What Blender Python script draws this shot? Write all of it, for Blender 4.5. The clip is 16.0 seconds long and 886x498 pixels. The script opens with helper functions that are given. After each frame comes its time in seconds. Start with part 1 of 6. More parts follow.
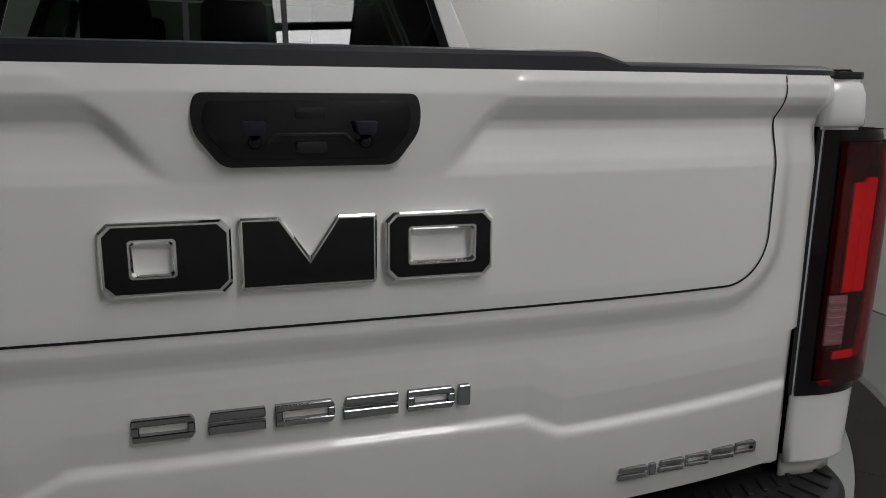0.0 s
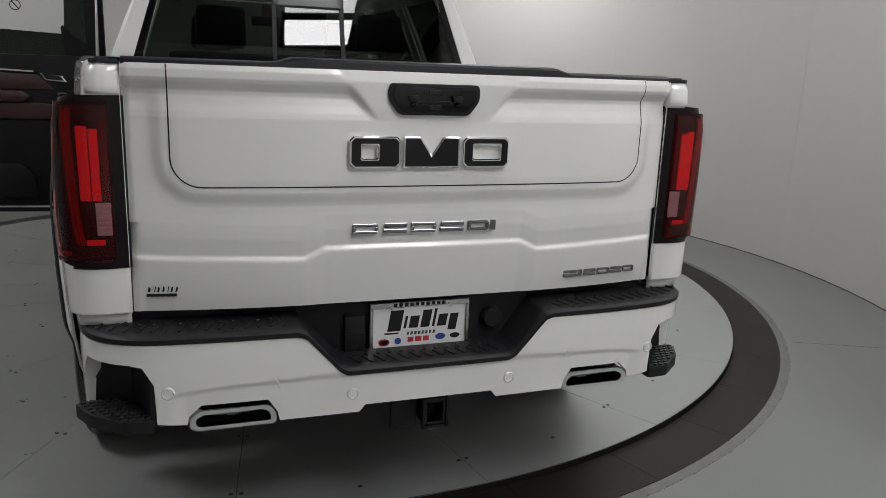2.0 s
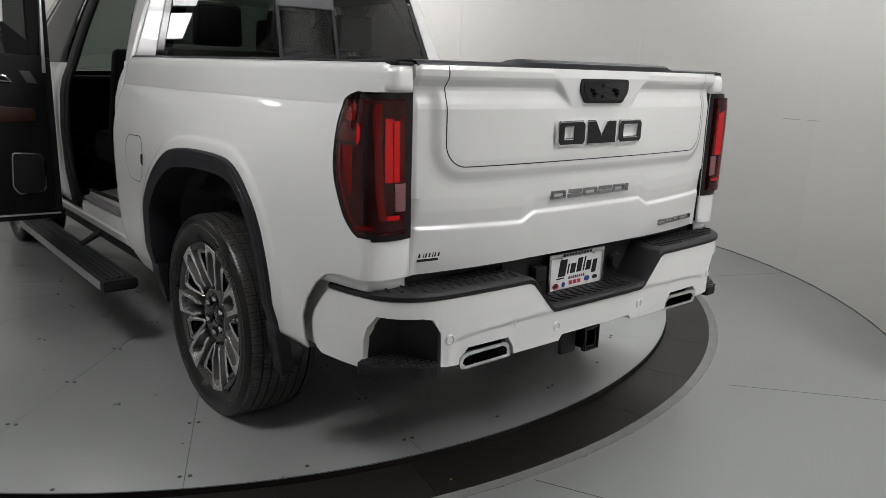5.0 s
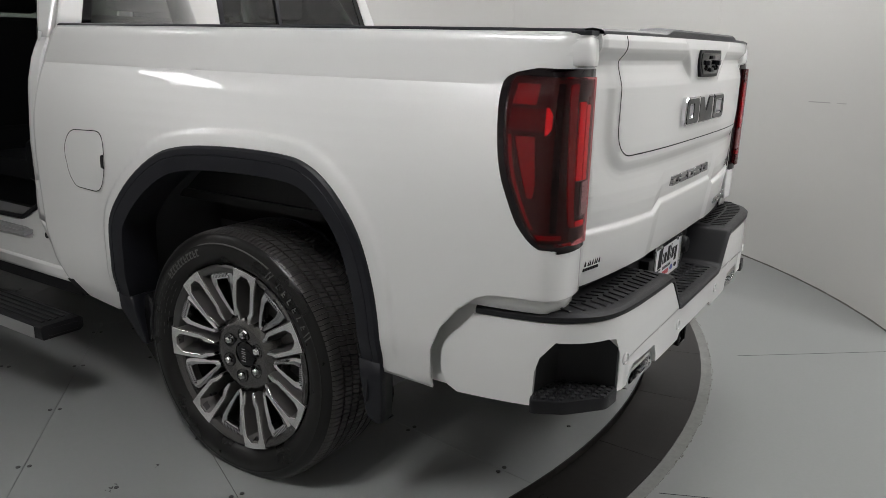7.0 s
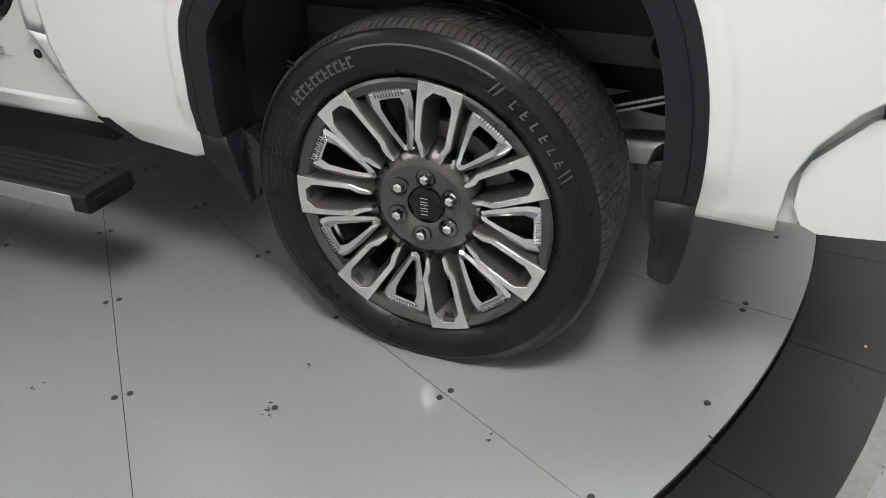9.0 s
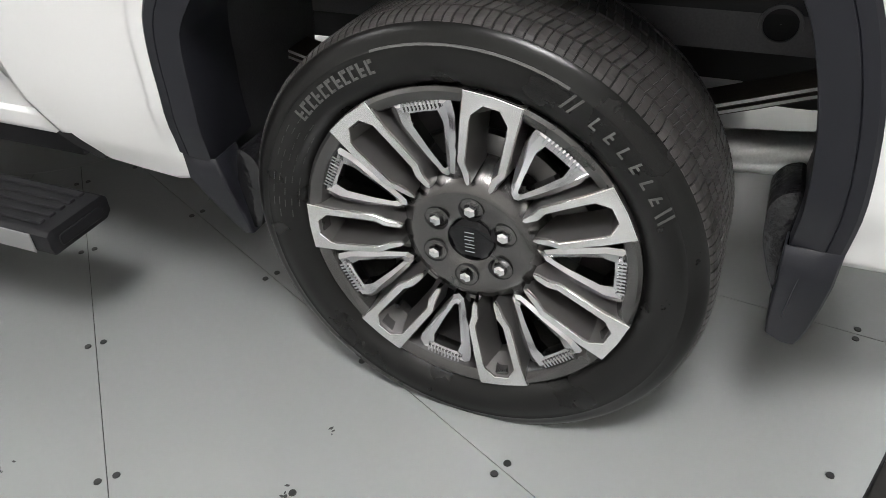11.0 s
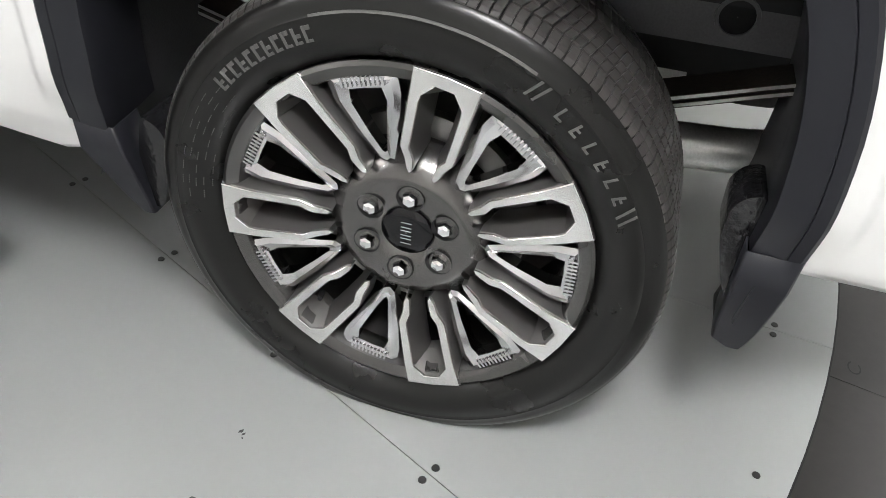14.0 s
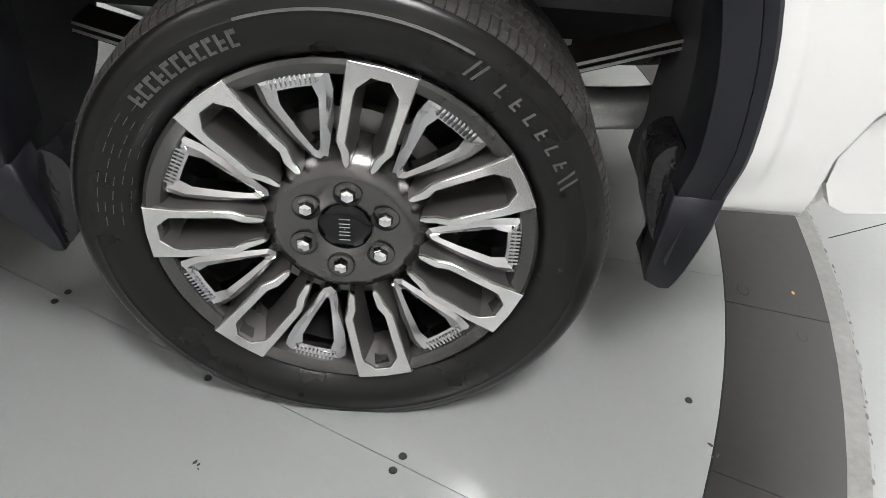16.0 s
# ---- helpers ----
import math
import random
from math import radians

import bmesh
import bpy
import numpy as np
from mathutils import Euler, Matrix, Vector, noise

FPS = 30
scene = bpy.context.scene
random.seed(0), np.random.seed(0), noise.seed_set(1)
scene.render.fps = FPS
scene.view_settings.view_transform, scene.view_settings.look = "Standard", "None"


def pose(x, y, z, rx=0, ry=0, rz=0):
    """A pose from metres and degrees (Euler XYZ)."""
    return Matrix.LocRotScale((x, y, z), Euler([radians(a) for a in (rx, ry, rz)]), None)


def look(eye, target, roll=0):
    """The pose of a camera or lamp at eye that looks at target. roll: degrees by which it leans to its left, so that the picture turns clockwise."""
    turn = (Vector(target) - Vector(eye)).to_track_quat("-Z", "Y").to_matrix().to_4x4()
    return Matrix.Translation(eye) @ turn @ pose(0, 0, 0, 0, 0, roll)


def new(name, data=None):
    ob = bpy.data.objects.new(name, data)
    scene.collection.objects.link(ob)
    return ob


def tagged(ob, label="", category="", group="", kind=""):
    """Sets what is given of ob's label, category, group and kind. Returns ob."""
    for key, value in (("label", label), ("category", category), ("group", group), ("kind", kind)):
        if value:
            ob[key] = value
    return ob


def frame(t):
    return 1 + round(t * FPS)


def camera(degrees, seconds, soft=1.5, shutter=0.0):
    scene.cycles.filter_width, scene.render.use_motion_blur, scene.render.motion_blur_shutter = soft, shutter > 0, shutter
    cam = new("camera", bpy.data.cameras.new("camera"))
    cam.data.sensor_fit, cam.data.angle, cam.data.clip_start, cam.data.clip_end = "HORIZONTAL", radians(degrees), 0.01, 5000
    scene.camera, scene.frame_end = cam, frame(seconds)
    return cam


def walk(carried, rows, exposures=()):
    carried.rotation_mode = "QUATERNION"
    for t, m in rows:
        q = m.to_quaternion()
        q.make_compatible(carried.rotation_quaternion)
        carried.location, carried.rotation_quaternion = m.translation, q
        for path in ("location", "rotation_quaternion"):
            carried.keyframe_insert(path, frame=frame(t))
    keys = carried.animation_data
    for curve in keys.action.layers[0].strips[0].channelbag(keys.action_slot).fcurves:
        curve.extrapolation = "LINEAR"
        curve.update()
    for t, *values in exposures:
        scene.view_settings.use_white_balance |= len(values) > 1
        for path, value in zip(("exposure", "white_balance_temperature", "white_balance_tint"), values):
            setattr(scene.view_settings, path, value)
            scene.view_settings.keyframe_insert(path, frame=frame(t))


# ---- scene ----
cam = camera(60.8, 16.0, soft=0.55)
PATH = [
    (0, (-0.108, -0.878, 1.381), (0.464, 0.99, 0.952), 0.6),
    (0.5, (-0.187, -1.176, 1.396), (0.393, 0.684, 0.945), 0.9),
    (1, (-0.391, -1.472, 1.375), (0.218, 0.379, 0.928), 0.9),
    (1.5, (-0.512, -1.739, 1.377), (0.122, 0.104, 0.931), 1.2),
    (2, (-0.654, -1.959, 1.411), (-0.003, -0.127, 0.946), 2.2),
    (2.5, (-0.93, -2.125, 1.389), (-0.238, -0.303, 0.944), 1.6),
    (3, (-1.14, -2.179, 1.363), (-0.365, -0.385, 0.937), 1.1),
    (3.5, (-1.341, -2.168, 1.363), (-0.471, -0.417, 0.942), 0.9),
    (4, (-1.615, -2.09, 1.354), (-0.64, -0.395, 0.934), 0.8),
    (4.2, (-1.736, -2.04, 1.37), (-0.703, -0.382, 0.941), 1.0),
    (6.3, (-2.511, -0.992, 1.391), (-0.988, 0.21, 0.906), 1.8),
    (6.5, (-2.536, -0.884, 1.372), (-0.974, 0.268, 0.888), 1.7),
    (7, (-2.531, -0.63, 1.36), (-0.899, 0.405, 0.842), 1.4),
    (7.5, (-2.541, -0.3, 1.31), (-0.901, 0.607, 0.611), 1.7),
    (8, (-2.519, -0.013, 1.255), (-0.904, 0.801, 0.402), 1.1),
    (8.5, (-2.413, 0.251, 1.233), (-0.871, 1.02, 0.217), -0.5),
    (9, (-2.312, 0.487, 1.191), (-0.749, 1.159, 0.139), -1.0),
    (9.2, (-2.262, 0.562, 1.182), (-0.709, 1.182, 0.084), -1.7),
    (11.3, (-1.941, 0.721, 1.147), (-0.486, 1.398, -0.047), -3.1),
    (11.5, (-1.929, 0.741, 1.133), (-0.469, 1.392, -0.069), -1.6),
    (12, (-1.917, 0.764, 1.144), (-0.452, 1.359, -0.081), -1.2),
    (12.5, (-1.933, 0.734, 1.147), (-0.516, 1.422, -0.085), -1.0),
    (13, (-1.9, 0.788, 1.13), (-0.455, 1.394, -0.113), 0.7),
    (13.5, (-1.874, 0.843, 1.127), (-0.383, 1.314, -0.12), 2.4),
    (14, (-1.887, 0.82, 1.124), (-0.365, 1.193, -0.12), 4.7),
    (14.5, (-1.927, 0.852, 1.117), (-0.38, 1.111, -0.125), 4.5),
    (15, (-1.943, 0.941, 1.104), (-0.365, 0.964, -0.124), 6.6),
    (15.5, (-1.921, 0.96, 1.103), (-0.342, 0.874, -0.122), 6.5),
    (16, (-1.925, 0.969, 1.118), (-0.355, 0.937, -0.122), 4.9),
]
EXPOSURE = [(0, -1.44), (0.5, -1.32), (1, -1.16), (1.5, -1.13), (2, -0.82), (3, -0.61), (4, -0.52), (6.5, -0.33), (7, -0.3), (7.5, -0.05), (8, 0.33), (9, 0.8), (11.5, 1.28), (12.5, 1.48), (14, 1.42), (15, 1.29), (16, 1.13)]
walk(cam, [(t, look(eye, target, roll)) for t, eye, target, roll in PATH], EXPOSURE)

# ---- light and exposure ----
world = bpy.data.worlds.new("world")
world.use_nodes = True
world.node_tree.nodes["Background"].inputs[0].default_value = (0.5, 0.52, 0.55, 1)
world.node_tree.nodes["Background"].inputs[1].default_value = 0.03
scene.world = world
scene.view_settings.exposure = 0.0

FLOOR = -0.028          # room floor below the raised turntable deck
TABLE = (0.02, 3.08)   # centre of the turntable
R_DECK, R_RING = 2.862, 3.105
APEX = (-0.185, -0.1)   # where the deck seams meet, from the centre
ROOM = (-0.1, 2.9)    # centre of the round booth
R_ROOM = 4.02
CEILING = 4.4


# ---- materials ----
def material(name, base, rough=0.5, metal=0.0, coat=0.0, coat_rough=0.05, grain=0.0, grain_scale=200.0,
             blotch=0.06, blotch_scale=4.0, bump=0.0, rough_var=0.05, spec=0.5, emit=None, strength=0.0):
    m = bpy.data.materials.new(name)
    m.use_nodes = True
    nt = m.node_tree
    b = nt.nodes["Principled BSDF"]
    b.inputs["Metallic"].default_value = metal
    b.inputs["Coat Weight"].default_value = coat
    b.inputs["Coat Roughness"].default_value = coat_rough
    b.inputs["Specular IOR Level"].default_value = spec
    co = nt.nodes.new("ShaderNodeTexCoord")
    big = nt.nodes.new("ShaderNodeTexNoise")
    big.inputs["Scale"].default_value = blotch_scale
    big.inputs["Detail"].default_value = 5
    small = nt.nodes.new("ShaderNodeTexNoise")
    small.inputs["Scale"].default_value = grain_scale
    small.inputs["Detail"].default_value = 3
    for n in (big, small):
        nt.links.new(co.outputs["Object"], n.inputs["Vector"])
    total = nt.nodes.new("ShaderNodeMath")
    total.operation = "MULTIPLY_ADD"
    nt.links.new(big.outputs["Fac"], total.inputs[0])
    total.inputs[1].default_value = 2 * blotch
    total.inputs[2].default_value = 1 - blotch
    fine = nt.nodes.new("ShaderNodeMath")
    fine.operation = "MULTIPLY_ADD"
    nt.links.new(small.outputs["Fac"], fine.inputs[0])
    fine.inputs[1].default_value = 2 * grain
    fine.inputs[2].default_value = 1 - grain
    both = nt.nodes.new("ShaderNodeMath")
    both.operation = "MULTIPLY"
    nt.links.new(total.outputs[0], both.inputs[0])
    nt.links.new(fine.outputs[0], both.inputs[1])
    mix = nt.nodes.new("ShaderNodeVectorMath")
    mix.operation = "SCALE"
    mix.inputs[0].default_value = base
    nt.links.new(both.outputs[0], mix.inputs["Scale"])
    nt.links.new(mix.outputs[0], b.inputs["Base Color"])
    r = nt.nodes.new("ShaderNodeMath")
    r.operation = "MULTIPLY_ADD"
    nt.links.new(big.outputs["Fac"], r.inputs[0])
    r.inputs[1].default_value = 2 * rough_var
    r.inputs[2].default_value = rough - rough_var
    nt.links.new(r.outputs[0], b.inputs["Roughness"])
    if bump:
        bp = nt.nodes.new("ShaderNodeBump")
        bp.inputs["Strength"].default_value = bump
        bp.inputs["Distance"].default_value = 0.002
        nt.links.new(small.outputs["Fac"], bp.inputs["Height"])
        nt.links.new(bp.outputs[0], b.inputs["Normal"])
    if emit:
        b.inputs["Emission Color"].default_value = (*emit, 1)
        b.inputs["Emission Strength"].default_value = strength
    return m


PAINT = material("white_paint", (0.80, 0.80, 0.788), rough=0.36, metal=0.06, coat=1.0, coat_rough=0.015, blotch=0.008, grain=0.02, grain_scale=900)
BLACK = material("black_plastic", (0.0105, 0.0105, 0.012), rough=0.48, spec=0.3, bump=0.15, grain=0.15, grain_scale=700)
TRIM = material("grey_black_trim", (0.0125, 0.013, 0.017), rough=0.42, spec=0.32, bump=0.12, grain=0.1, grain_scale=600)
GLOSS = material("gloss_black", (0.005, 0.005, 0.006), rough=0.1, coat=0.0, spec=0.4, blotch=0.02)
CHROME = material("chrome", (0.86, 0.86, 0.87), rough=0.07, metal=1.0, blotch=0.02, rough_var=0.02)
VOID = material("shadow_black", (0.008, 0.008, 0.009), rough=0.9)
RUBBER = material("tyre_rubber", (0.0085, 0.0083, 0.008), rough=0.28, spec=0.32, bump=0.05, grain=0.12, grain_scale=300, blotch=0.1, blotch_scale=9, rough_var=0.03)
DECK = material("painted_steel_deck", (0.312, 0.321, 0.317), rough=0.22, spec=0.65, grain=0.02, grain_scale=60, blotch=0.02, blotch_scale=1.3, rough_var=0.02)
RING = material("dark_rubber_ring", (0.015, 0.0136, 0.0127), rough=0.5, spec=0.28, grain=0.2, grain_scale=40, blotch=0.25, blotch_scale=3, bump=0.1)
CONC = material("painted_concrete", (0.205, 0.211, 0.207), rough=0.36, spec=0.3, grain=0.04, grain_scale=80, blotch=0.07, blotch_scale=2, bump=0.05, rough_var=0.1)
LIP = material("rough_concrete", (0.18, 0.18, 0.172), rough=0.7, spec=0.3, grain=0.22, grain_scale=60, blotch=0.2, blotch_scale=9, bump=0.5)
BOLT = material("dark_bolt", (0.05, 0.05, 0.05), rough=0.4, metal=0.6)
WALL = material("wall_paint", (0.59, 0.584, 0.562), rough=0.55, grain=0.02, blotch=0.03, blotch_scale=0.8)
def glass(name, tint, ior=1.52):
    """Thin clear or tinted pane: sees straight through, and mirrors by Fresnel."""
    m = bpy.data.materials.new(name)
    m.use_nodes = True
    nt = m.node_tree
    nt.nodes.clear()
    out = nt.nodes.new("ShaderNodeOutputMaterial")
    tr = nt.nodes.new("ShaderNodeBsdfTransparent")
    tr.inputs[0].default_value = (*tint, 1)
    gl = nt.nodes.new("ShaderNodeBsdfGlossy")
    gl.inputs["Roughness"].default_value = 0.01
    fr = nt.nodes.new("ShaderNodeFresnel")
    fr.inputs[0].default_value = ior
    mx = nt.nodes.new("ShaderNodeMixShader")
    nt.links.new(fr.outputs[0], mx.inputs[0])
    nt.links.new(tr.outputs[0], mx.inputs[1])
    nt.links.new(gl.outputs[0], mx.inputs[2])
    nt.links.new(mx.outputs[0], out.inputs[0])
    return m


GLASS = glass("tinted_glass", (0.16, 0.19, 0.17))
RED_LENS = glass("red_lamp_lens", (0.92, 0.47, 0.49), 1.47)
DARKCEIL = material("ceiling_paint", (0.05, 0.05, 0.05), rough=0.8)


# ---- mesh helpers ----
def mesh_of(bm, name, smooth=True):
    me = bpy.data.meshes.new(name)
    bm.normal_update()
    bm.to_mesh(me)
    bm.free()
    if smooth:
        for p in me.polygons:
            p.use_smooth = True
    return me


def part(name, bm, mat, parent=None, label="", smooth=True, sharp=35):
    me = mesh_of(bm, name, smooth)
    if smooth:
        me.set_sharp_from_angle(angle=radians(sharp))
    me.materials.append(mat)
    ob = new(name, me)
    if parent is not None:
        ob.parent = parent
    if label:
        tagged(ob, label)
    return ob


def grid_mesh(rows, closed=False):
    """A bmesh from rows of points of equal length."""
    bm = bmesh.new()
    vs = [[bm.verts.new(p) for p in row] for row in rows]
    n = len(rows[0])
    for a, b in zip(vs, vs[1:]):
        for i in range(n if closed else n - 1):
            j = (i + 1) % n
            bm.faces.new((a[i], a[j], b[j], b[i]))
    return bm


def prism(outline, way, hole=None, bevel=0.0, segs=2):
    """A solid from a flat outline of 3D points pushed along way."""
    bm = bmesh.new()
    vs = [bm.verts.new(p) for p in outline]
    f = bm.faces.new(vs)
    r = bmesh.ops.extrude_face_region(bm, geom=[f])
    up = [v for v in r["geom"] if isinstance(v, bmesh.types.BMVert)]
    bmesh.ops.translate(bm, verts=up, vec=way)
    bmesh.ops.recalc_face_normals(bm, faces=bm.faces)
    if bevel:
        bmesh.ops.bevel(bm, geom=list(bm.edges), offset=bevel, segments=segs, profile=0.6, affect="EDGES", clamp_overlap=True)
    return bm


def box(x0, x1, y0, y1, z0, z1, bevel=0.0, segs=2):
    return prism([(x0, y0, z0), (x1, y0, z0), (x1, y1, z0), (x0, y1, z0)], (0, 0, z1 - z0), bevel=bevel, segs=segs)


def join(*bms):
    out = bmesh.new()
    for b in bms:
        me = bpy.data.meshes.new("tmp")
        b.to_mesh(me)
        b.free()
        out.from_mesh(me)
        bpy.data.meshes.remove(me)
    return out


def tube(points, radius, sides=10):
    pts = [Vector(p) for p in points]
    rows = []
    for i, p in enumerate(pts):
        d = (pts[min(i + 1, len(pts) - 1)] - pts[max(i - 1, 0)]).normalized()
        a = d.cross(Vector((0.3, 0.2, 0.93))).normalized()
        b = d.cross(a)
        rows.append([p + (a * math.cos(t) + b * math.sin(t)) * radius for t in (2 * math.pi * k / sides for k in range(sides))])
    bm = grid_mesh(rows, closed=True)
    bmesh.ops.holes_fill(bm, edges=[e for e in bm.edges if e.is_boundary], sides=0)
    return bm


def lathe(profile, centre, axis_x=True, n=96):
    """Profile rows (offset along x, radius) turned round an x axis through centre."""
    cx, cy, cz = centre
    rows = [[(cx + o, cy + r * math.sin(2 * math.pi * k / n), cz + r * math.cos(2 * math.pi * k / n)) for k in range(n)] for o, r in profile]
    return grid_mesh(rows, closed=True)


def lerp_table(table, v):
    """Straight lines through rows (v, value...)."""
    if v <= table[0][0]:
        return table[0][1]
    for (a, fa), (b, fb) in zip(table, table[1:]):
        if v <= b:
            return fa + (fb - fa) * (v - a) / (b - a)
    return table[-1][1]


def span(a, b, n):
    return [a + (b - a) * k / (n - 1) for k in range(n)]


def smooth_step(a, b, v):
    t = min(1, max(0, (v - a) / (b - a)))
    return t * t * (3 - 2 * t)


def dense(points, step):
    out = []
    for a, b in zip(points, points[1:]):
        a, b = Vector(a), Vector(b)
        n = max(1, round((b - a).length / step))
        out += [a.lerp(b, k / n) for k in range(n)]
    return out + [Vector(points[-1])]


def chaikin(points, rounds=2):
    pts = [Vector(p) for p in points]
    for _ in range(rounds):
        out = [pts[0]]
        for a, b in zip(pts, pts[1:]):
            out += [a.lerp(b, 0.25), a.lerp(b, 0.75)]
        pts = out + [pts[-1]]
    return pts


# ---- the room ----
def disc(r0, r1, z, centre, n=160):
    return grid_mesh([[(centre[0] + r * math.cos(2 * math.pi * k / n), centre[1] + r * math.sin(2 * math.pi * k / n), z) for k in range(n)] for r in (r0, r1)], closed=True)


floor = part("floor", disc(R_RING + 0.045, 9.5, FLOOR, TABLE), CONC)
tagged(floor, "smooth grey painted concrete floor of a photo booth", "floor", kind="structure")
lip = part("floor_lip", disc(R_RING, R_RING + 0.045, FLOOR + 0.001, TABLE), LIP)
tagged(lip, "rough chipped concrete edge round the turntable pit", "floor edge", kind="structure")


def wall_panel(parent, name, a, b, z0, z1, thick=0.1):
    a, b = Vector((*a, 0)), Vector((*b, 0))
    d = (b - a).normalized()
    n = Vector((-d.y, d.x, 0))
    g = d * 0.0015
    return part(name, prism([a + g + Vector((0, 0, z0)), b - g + Vector((0, 0, z0)), b - g - n * thick + Vector((0, 0, z0)), a + g - n * thick + Vector((0, 0, z0))], (0, 0, z1 - z0)), WALL, parent, smooth=False)


def round_wall():
    """Flat panels side by side on a circle, open towards the way in."""
    w = tagged(new("wall_round"), "plain warm white painted wall panels curving round the booth", "wall", kind="structure")
    for deg in range(-62, 208, 30):
        arc = [radians(q) for q in span(deg + 0.012, deg + 29.988, 9)]
        pts = [(ROOM[0] + R_ROOM * math.cos(q), ROOM[1] + R_ROOM * math.sin(q), FLOOR - 0.02) for q in arc]
        pts += [(ROOM[0] + (R_ROOM + 0.1) * math.cos(q), ROOM[1] + (R_ROOM + 0.1) * math.sin(q), FLOOR - 0.02) for q in reversed(arc)]
        part("panel", prism(pts, (0, 0, CEILING - FLOOR + 0.02)), WALL, w, sharp=30)
    p0, p1 = (tuple(ROOM[k] + R_ROOM * (math.cos, math.sin)[k](radians(q)) for k in (0, 1)) for q in (-62, 208))
    q0, q1 = (3.4, -4.6), (-6.0, -2.6)
    wall_panel(w, "panel", q0, p0, FLOOR - 0.02, CEILING)
    wall_panel(w, "panel", p1, q1, FLOOR - 0.02, CEILING)
    wall_panel(w, "panel", q1, (-6.0, -5.2), FLOOR - 0.02, CEILING)
    wall_panel(w, "panel", (-6.0, -5.2), (3.4, -5.2), FLOOR - 0.02, CEILING)
    wall_panel(w, "panel", (3.4, -5.2), q0, FLOOR - 0.02, CEILING)


round_wall()
FOOT = material("wall_foot_gap", (0.10, 0.095, 0.085), rough=0.8, blotch=0.3, blotch_scale=3)
arc = [radians(q) for q in span(-61.8, 207.8, 140)]
foot = part("wall_foot", grid_mesh([[(ROOM[0] + r * math.cos(q), ROOM[1] + r * math.sin(q), z) for q in arc] for r, z in ((R_ROOM - 0.006, FLOOR + 0.0008), (R_ROOM - 0.004, FLOOR + 0.006), (R_ROOM - 0.0005, FLOOR + 0.009))]), FOOT)
tagged(foot, "thin dark joint where the wall meets the floor", "wall joint", kind="structure")
ceiling = part("ceiling", box(-6.3, 4.4, -5.4, 7.4, CEILING, CEILING + 0.1), DARKCEIL, smooth=False)
tagged(ceiling, "dark painted ceiling above the light panels", "ceiling", kind="structure")


# ---- the turntable ----
def sector(r0, r1, a0, a1, z0, z1, n=6):
    pts = [(r1 * math.cos(a), r1 * math.sin(a)) for a in span(a0, a1, n)]
    pts += [(r0 * math.cos(a), r0 * math.sin(a)) for a in span(a1, a0, n)] if r0 > 0 else [(0, 0)]
    return prism([(x, y, z0) for x, y in pts], (0, 0, z1 - z0))


def turntable():
    t = tagged(new("turntable"), "round grey painted steel turntable of bolted sector plates", "turntable", kind="structure")
    t.location = (*TABLE, 0)
    part("core", disc_solid(R_DECK - 0.002, FLOOR - 0.03, -0.004), RING, t, smooth=False)
    w = radians(18)
    base = radians(226.2)

    def edge(a):
        """Where the ray from the seams' meeting point leaves the deck."""
        d = Vector((math.cos(a), math.sin(a)))
        o = Vector(APEX)
        k = o.dot(d)
        return o + d * (-k + math.sqrt(k * k - o.dot(o) + R_DECK ** 2))

    for k in range(20):
        a0, a1 = base + k * w, base + (k + 1) * w
        g0, g1 = (Vector((math.sin(a), -math.cos(a))) * 0.001 for a in (a0, a1))
        outer = [edge(a) for a in span(a0, a1, 9)]
        inner = [Vector(APEX) + 0.45 * Vector((math.cos(a), math.sin(a))) for a in span(a1, a0, 5)]
        pts = outer + inner
        pts[0], pts[-1] = pts[0] - g0, pts[-1] - g0
        pts[8], pts[9] = pts[8] + g1, pts[9] + g1
        part("deck_plate", prism([(p.x, p.y, -0.0038) for p in pts], (0, 0, 0.0038)), DECK, t, smooth=False)
    hp = part("hub_plate", disc_solid(0.448, -0.0038, 0), DECK, t, smooth=False)
    hp.location = (*APEX, 0)
    part("deck_rim", disc(R_DECK, R_DECK + 0.004, 0, (0, 0)), VOID, t)
    bolt = None
    for k in range(20):
        a = base + k * w
        spots = [(r, a + sgn * 0.017 / r) for r in (0.57, 0.97, 1.38, 1.79, 2.20, 2.61) for sgn in (-1, 1)] + [(2.65, a + w / 2), (2.0, a + w / 2)]
        for r, b in spots:
            if bolt is None:
                bm = bmesh.new()
                bmesh.ops.create_cone(bm, cap_ends=True, segments=10, radius1=0.0085, radius2=0.007, depth=0.003, matrix=Matrix.Translation((0, 0, 0.0005)))
                ob = part("bolt", bm, BOLT, t, smooth=False)
                bolt = ob.data
            else:
                ob = new("bolt", bolt)
                ob.parent = t
            ob.location = (APEX[0] + r * math.cos(b), APEX[1] + r * math.sin(b), 0)
    return t


def disc_solid(r, z0, z1, n=128):
    return prism([(r * math.cos(2 * math.pi * k / n), r * math.sin(2 * math.pi * k / n), z0) for k in range(n)], (0, 0, z1 - z0))


turntable()


